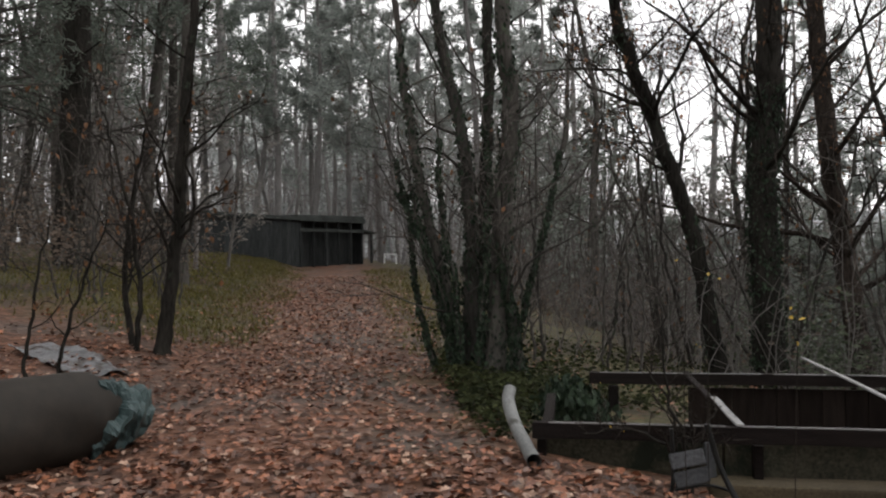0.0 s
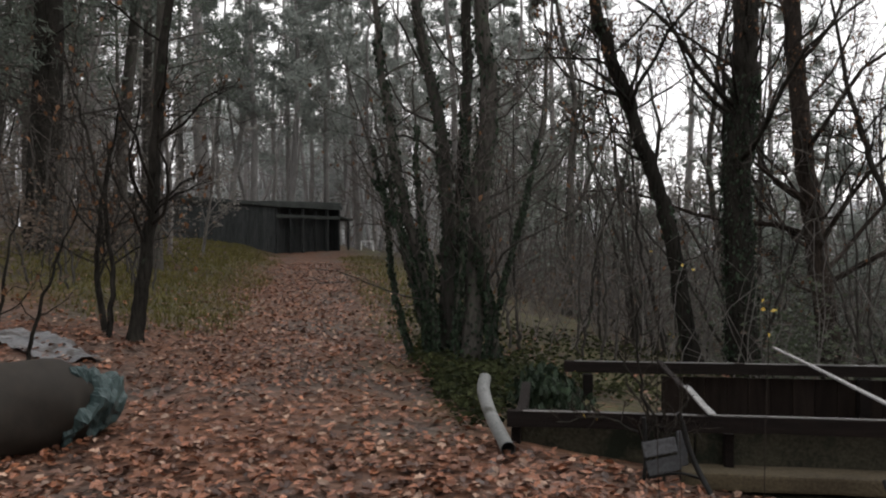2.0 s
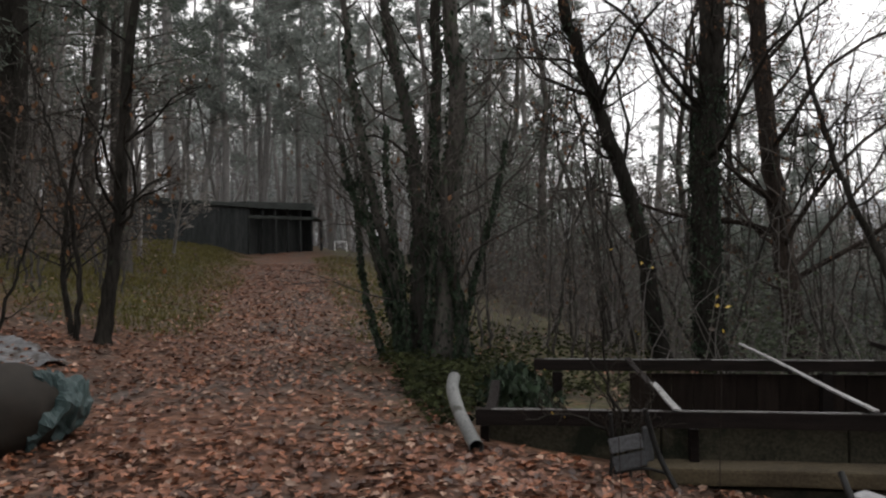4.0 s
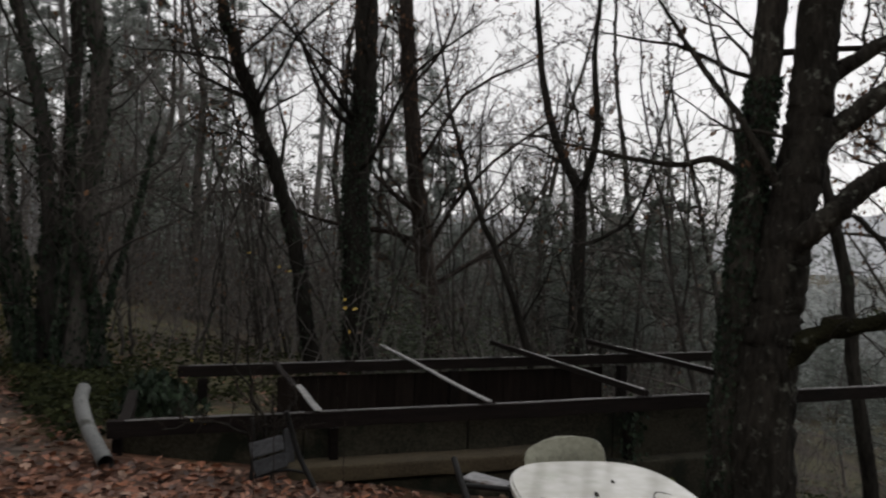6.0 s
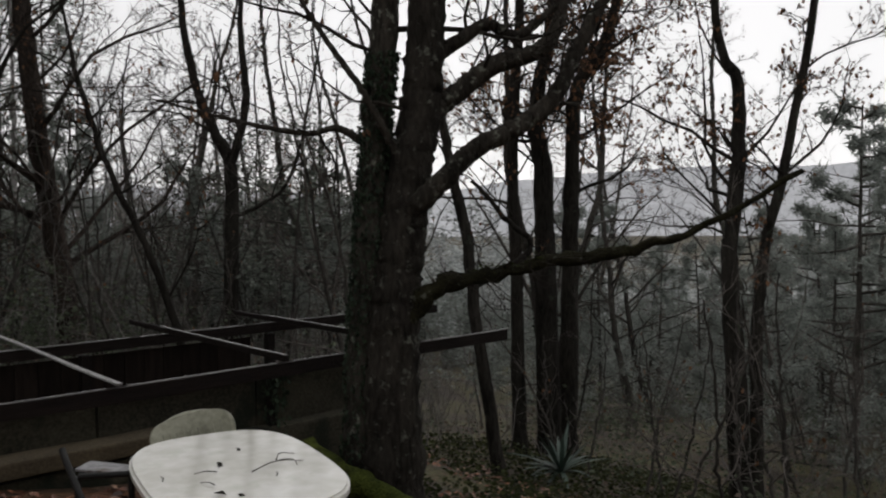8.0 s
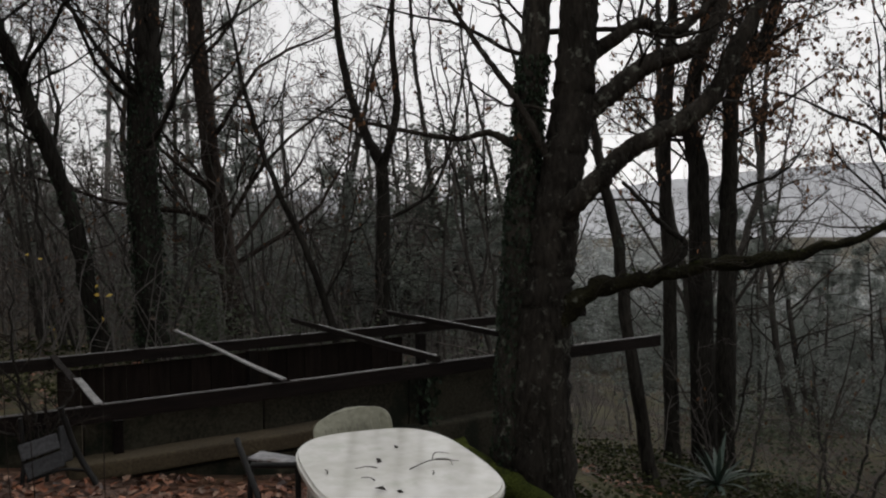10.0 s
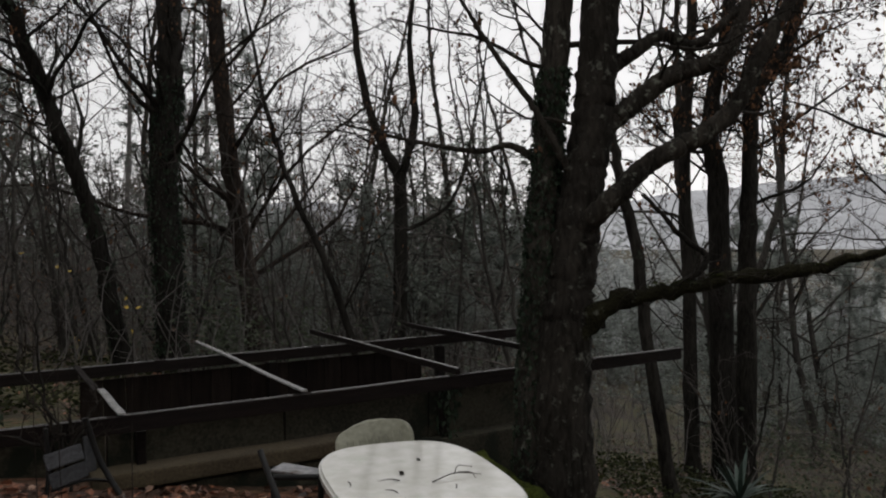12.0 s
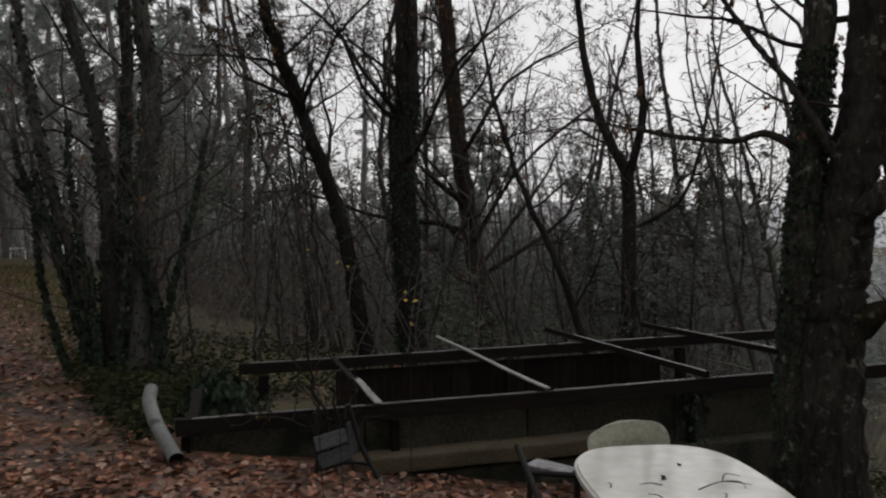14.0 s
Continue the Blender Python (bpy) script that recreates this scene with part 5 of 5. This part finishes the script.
part("lean_to_roof", box(1.1, 2.0, 0.08, (5.1, 0.9, 1.72), 0.01, turn=Matrix.Rotation(radians(9), 4, 'Y')), M_SHEDROOF, shed)
for yy in (0.05, 1.7):
    part("lean_to_post", box(0.09, 0.09, 1.7, (5.5, yy, 0.85), 0.01), M_SHED, shed)
part("end_wall", box(0.08, 3.1, 2.2, (4.72, 1.6, 1.1), 0.01), M_SHED, shed)
part("back_wall", box(11.8, 0.08, 2.3, (-1.2, 3.15, 1.2), 0.01), M_SHED, shed)
barrier = holder("barrier", -3.9, 44.9, gz(-3.9, 44.9), "small white barrier across the far end of the path", "barrier")
part("rail", box(0.75, 0.05, 0.08, (0, 0, 0.55), 0.01), M_WHITE, barrier)
for sx_ in (-0.34, 0.34):
    part("post", box(0.06, 0.06, 0.56, (sx_, 0, 0.28), 0.01), M_WHITE, barrier)

# ---- yucca on the slope ----
yuc = holder("yucca", 8.5, 4.7, gz(8.5, 4.7), "spiky green yucca on the leafy slope", "plant")
rng = np.random.default_rng(8)
for k in range(34):
    s_ = Soup()
    a = rng.uniform(0, 2 * np.pi)
    ln = rng.uniform(0.45, 0.8)
    e = rng.uniform(0.2, 1.3)
    t_ = np.linspace(0, 1, 6)
    out = np.array([np.cos(a), np.sin(a), 0])
    mid_ = out * (t_ * ln * np.cos(e))[:, None] + np.array([0, 0, 1.0]) * (0.12 + t_ * ln * np.sin(e) - 0.25 * t_ ** 2 * np.cos(e))[:, None]
    wd = np.cross(out, (0, 0, 1.0)) * 0.028
    wv = np.sin(np.pi * (0.15 + 0.85 * t_))[:, None]
    s_.put(np.concatenate([mid_ - wd * wv, mid_ + np.array([0, 0, -0.008]), mid_ + wd * wv]), [[i, i + 1, 6 + i + 1, 6 + i] for i in range(5)] + [[6 + i, 6 + i + 1, 12 + i + 1, 12 + i] for i in range(5)])
    child("leaf_blade", s_.mesh("leaf_blade", M_YUCCA), yuc)

# ---- brush, weeds and leaf litter ----
rng = np.random.default_rng(21)


def in_yard(x, y):
    """Inside the shelter's walls."""
    s = (x - 0.62) * 0.9906 - (y - 5.2) * 0.137
    n_ = (x - 0.62) * 0.137 + (y - 5.2) * 0.9906
    return (s > -0.1) & (s < 6.3) & (n_ > -0.12) & (n_ < 2.3)


brush = Soup()
N = 3000
d = np.sqrt(rng.uniform(10 ** 2, 38 ** 2, N))
a = np.radians(np.concatenate([rng.uniform(-34, 88, N // 2), rng.uniform(3, 52, N - N // 2)]))
x, y = d * np.sin(a), d * np.cos(a)
ok = ~((np.abs(x - path_mid(y)) < 2.2) | ((x > -0.3) & (x < 7.2) & (y < 8.5)) | ((a < 0) & (path_mid(y) - 1.6 - x < 4.5)))
x, y, a = x[ok], y[ok], a[ok]
ln = rng.uniform(0.7, 2.2, len(x)) * np.where(np.degrees(a) > 52, 0.7, 1.15)
P = wander(rng, np.stack([x, y, ground_z(x, y) - 0.05], 1), np.stack([rng.normal(0, .3, len(x)), rng.normal(0, .3, len(x)), np.ones(len(x))], 1), ln, 5, 0.16, 0.0)
R = np.tile(np.linspace(0.010, 0.004, 5), (len(x), 1))
tubes(brush, P, R, 3)
P, R, L = offshoots(rng, P, R, ln, 5, (0.2, 1.0), 25, 75, 0.42, 3, 0.2, 0.02)
tubes(brush, P, R, 3)
# stems use the paled twig colour, mist included
tagged(new("brush", brush.mesh("brush", M_TWIG_FAR)), "thicket of thin bare stems under the trees", "undergrowth", kind="stuff")


def thicket(name, label, mt, clumps, a0, a1, near, far, high, leaf):
    """Bushes without number: loose clumps of small leaves, ragged at the top."""
    soup = Soup()
    a = np.radians(rng.uniform(a0, a1, clumps))
    d = np.sqrt(rng.uniform(near ** 2, far ** 2, clumps))
    for x, y in zip(d * np.sin(a), d * np.cos(a)):
        if abs(x - path_mid(y)) < 2.6 or (-0.4 < x < 7.3 and y < 8.7):
            continue
        h, w = high * rng.uniform(0.4, 1.2), rng.uniform(0.5, 1.3)
        k = int(150 * h * w)
        mid_ = rng.normal(size=(12, 3)) * (w * 0.6, w * 0.6, h * 0.22) + (x, y, gz(x, y) + h * 0.45)
        at = mid_[rng.integers(12, size=k)] + rng.normal(size=(k, 3)) * (w * 0.22, w * 0.22, h * 0.16)
        put_leaves(rng, soup, at, leaf)
    stuff(tagged(new(name, soup.mesh(name, mt, False)), label, "undergrowth"))


thicket("evergreen_thicket", "dark evergreen bushes under the trees", M_BUSH, 70, 20, 48, 12, 26, 1.9, 0.085)
thicket("evergreen_thicket", "dark evergreen bushes on the slope", M_BUSH, 60, 58, 90, 10, 28, 1.3, 0.075)
thicket("brown_thicket", "withered brown bushes under the trees", M_BUSH_BROWN, 50, 3, 46, 12, 26, 1.6, 0.07)
thicket("dark_undergrowth", "dark withered undergrowth beside the path", M_DEADLEAF, 16, -27, -19, 7.5, 10.5, 0.5, 0.06)
# distant bushes take the haze-paled needle colour
thicket("misty_thicket", "bushes in the valley, coloured grey-green for haze", M_PINE_FAR, 70, 40, 66, 45, 110, 4.5, 0.34)
thicket("leafy_undergrowth", "low green undergrowth on the slope", M_BUSH, 70, 50, 92, 7.5, 20, 0.35, 0.06)
thicket("leafy_undergrowth", "low brown withered undergrowth on the slope", M_BUSH_BROWN, 60, 50, 92, 7.5, 20, 0.35, 0.06)
# same painted haze on these bushes
thicket("misty_thicket", "bushes further off, coloured grey-green for haze", M_PINE_FAR, 70, 2, 48, 26, 55, 4.0, 0.16)
thicket("misty_thicket", "bushes down the slope, coloured grey-green for haze", M_PINE_FAR, 50, 58, 92, 24, 60, 2.2, 0.14)
thicket("brown_thicket", "withered brown bushes on the bank", M_BUSH_BROWN, 26, -33, -17, 11, 22, 1.8, 0.07)
weeds = Soup()
N = 5200
x, y = rng.uniform(-0.6, 7, N), rng.uniform(5.3, 13, N)
x[: N // 2], y[: N // 2] = rng.normal(0.4, 0.7, N // 2), rng.normal(7.2, 1.0, N // 2)
ok = (x - path_mid(y) > 1.2) & (y > 5.5) & ~in_yard(x, y)
at = np.repeat(np.stack([x[ok], y[ok], ground_z(x[ok], y[ok])], 1), 3, axis=0)
at = at + np.stack([rng.normal(0, .05, len(at)), rng.normal(0, .05, len(at)), rng.uniform(0.0, 0.13, len(at))], 1)
put_leaves(rng, weeds, at, 0.06)
N = 5000
x, y = rng.uniform(4.7, 12, N), rng.uniform(-1, 7.5, N)
ok = ~in_yard(x, y)
x, y = x[ok], y[ok]
z = ground_z(x, y)
at = np.repeat(np.stack([x, y, z], 1), 4, axis=0)
put_leaves(rng, weeds, at + np.stack([rng.normal(0, .09, len(at)), rng.normal(0, .09, len(at)), rng.uniform(0.0, 0.16, len(at))], 1), 0.055)
tagged(new("weeds", weeds.mesh("weeds", M_GREEN, False)), "low green weeds and ivy at the path's edge and on the slope", "weeds", kind="stuff")
grass = Soup()
N = 42000
y = rng.uniform(9.5, 32, N)
x = path_mid(y) + np.where(rng.random(N) < 0.8, -0.9 - np.abs(rng.normal(0, 2.6, N)), 0.95 + np.abs(rng.normal(0, 0.9, N)))
ok = rng.random(N) > litter_share(x, y) * 1.25
x, y, N = x[ok], y[ok], int(ok.sum())
z = ground_z(x, y)
a = rng.uniform(0, 2 * np.pi, N)
w = np.stack([np.cos(a), np.sin(a), 0 * a], 1) * 0.011
foot = np.stack([x, y, z - 0.01], 1)
tip = foot + np.stack([rng.normal(0, .04, N), rng.normal(0, .04, N), rng.uniform(0.04, 0.13, N)], 1)
grass.put(np.stack([foot - w, foot + w, tip], 1).reshape(-1, 3), np.arange(3 * N).reshape(-1, 3))
tagged(new("grass", grass.mesh("grass", M_GRASS, False)), "short winter grass on the bank", "grass", kind="stuff")


def oak_leaf(rng):
    """One curled lobed leaf."""
    n = 7
    t = np.linspace(0, 1, n)
    half = 0.30 * np.sin(np.pi * t ** 0.8) * (1 + 0.35 * np.cos(t * 19 + rng.uniform(0, 1)))
    curl, roll = rng.uniform(-0.5, 0.7), rng.uniform(-0.3, 0.9)
    mid_ = np.stack([t - 0.5, 0.05 * np.sin(3 * t), 0.18 * curl * (t - 0.4) ** 2 * 2], 1)
    l_ = mid_ + np.stack([0 * t, half, roll * half * rng.uniform(.4, 1)], 1)
    r_ = mid_ + np.stack([0 * t, -half, roll * half * rng.uniform(.4, 1)], 1)
    v = np.concatenate([l_, mid_, r_])
    f = [[i, n + i, n + i + 1, i + 1] for i in range(n - 1)] + [[n + i, 2 * n + i, 2 * n + i + 1, n + i + 1] for i in range(n - 1)]
    return v, np.array(f)


models = [oak_leaf(rng) for _ in range(14)]


def lay(soup, x, y, size):
    v, f = models[rng.integers(14)]
    m = np.array(Euler((rng.normal(0, .28), rng.normal(0, .28), rng.uniform(0, 6.28))).to_matrix())
    soup.put(v @ m.T * size + (x, y, gz(x, y) + 0.012 + rng.uniform(0, 0.02)), f)


litter, pale_litter = Soup(), Soup()
count = 0
while count < 36000:
    pick = rng.random()
    if pick < 0.12:
        x, y = rng.uniform(-5, 6), rng.uniform(-4, 2.5)
    elif pick < 0.2:
        y = rng.uniform(7, 24)
        x = float(path_mid(y)) + rng.normal(-0.5, 3.0)
    elif pick < 0.38:
        y = rng.uniform(7, 26)
        x = float(path_mid(y)) + rng.normal(0, 1.1)
    else:
        x, y = rng.uniform(-4.5, 8), 2.0 + rng.exponential(3.4)
    if y > 26 or in_yard(x, y):
        continue
    if rng.random() > float(litter_share(x, y)) + (0.15 if x < 4 else 0.4):
        continue
    lay(pale_litter if rng.random() < 0.16 else litter, x, y, rng.uniform(0.042, 0.085))
    count += 1
tagged(new("leaf_litter", litter.mesh("leaf_litter", M_LITTER, False)), "thick wet litter of brown oak leaves", "leaf litter", kind="stuff")
tagged(new("pale_leaf_litter", pale_litter.mesh("pale_leaf_litter", M_LITTER_PALE, False)), "fallen oak leaves showing their pale undersides", "leaf litter", kind="stuff")
singles = []
for v, f in models:
    s_ = Soup()
    s_.put(v, f)
    singles.append(s_.mesh("leaf", M_LITTER_PART, False))
for k in range(300):
    x, y = rng.uniform(-1.7, 1.3), rng.uniform(4.0, 5.1)
    s = rng.uniform(0.055, 0.095)
    o = child("leaf", singles[k % 14], ground, m=pose(x, y, gz(x, y) + 0.035, rng.normal(0, 16), rng.normal(0, 16), rng.uniform(0, 360)))
    o.scale = (s, s, s)
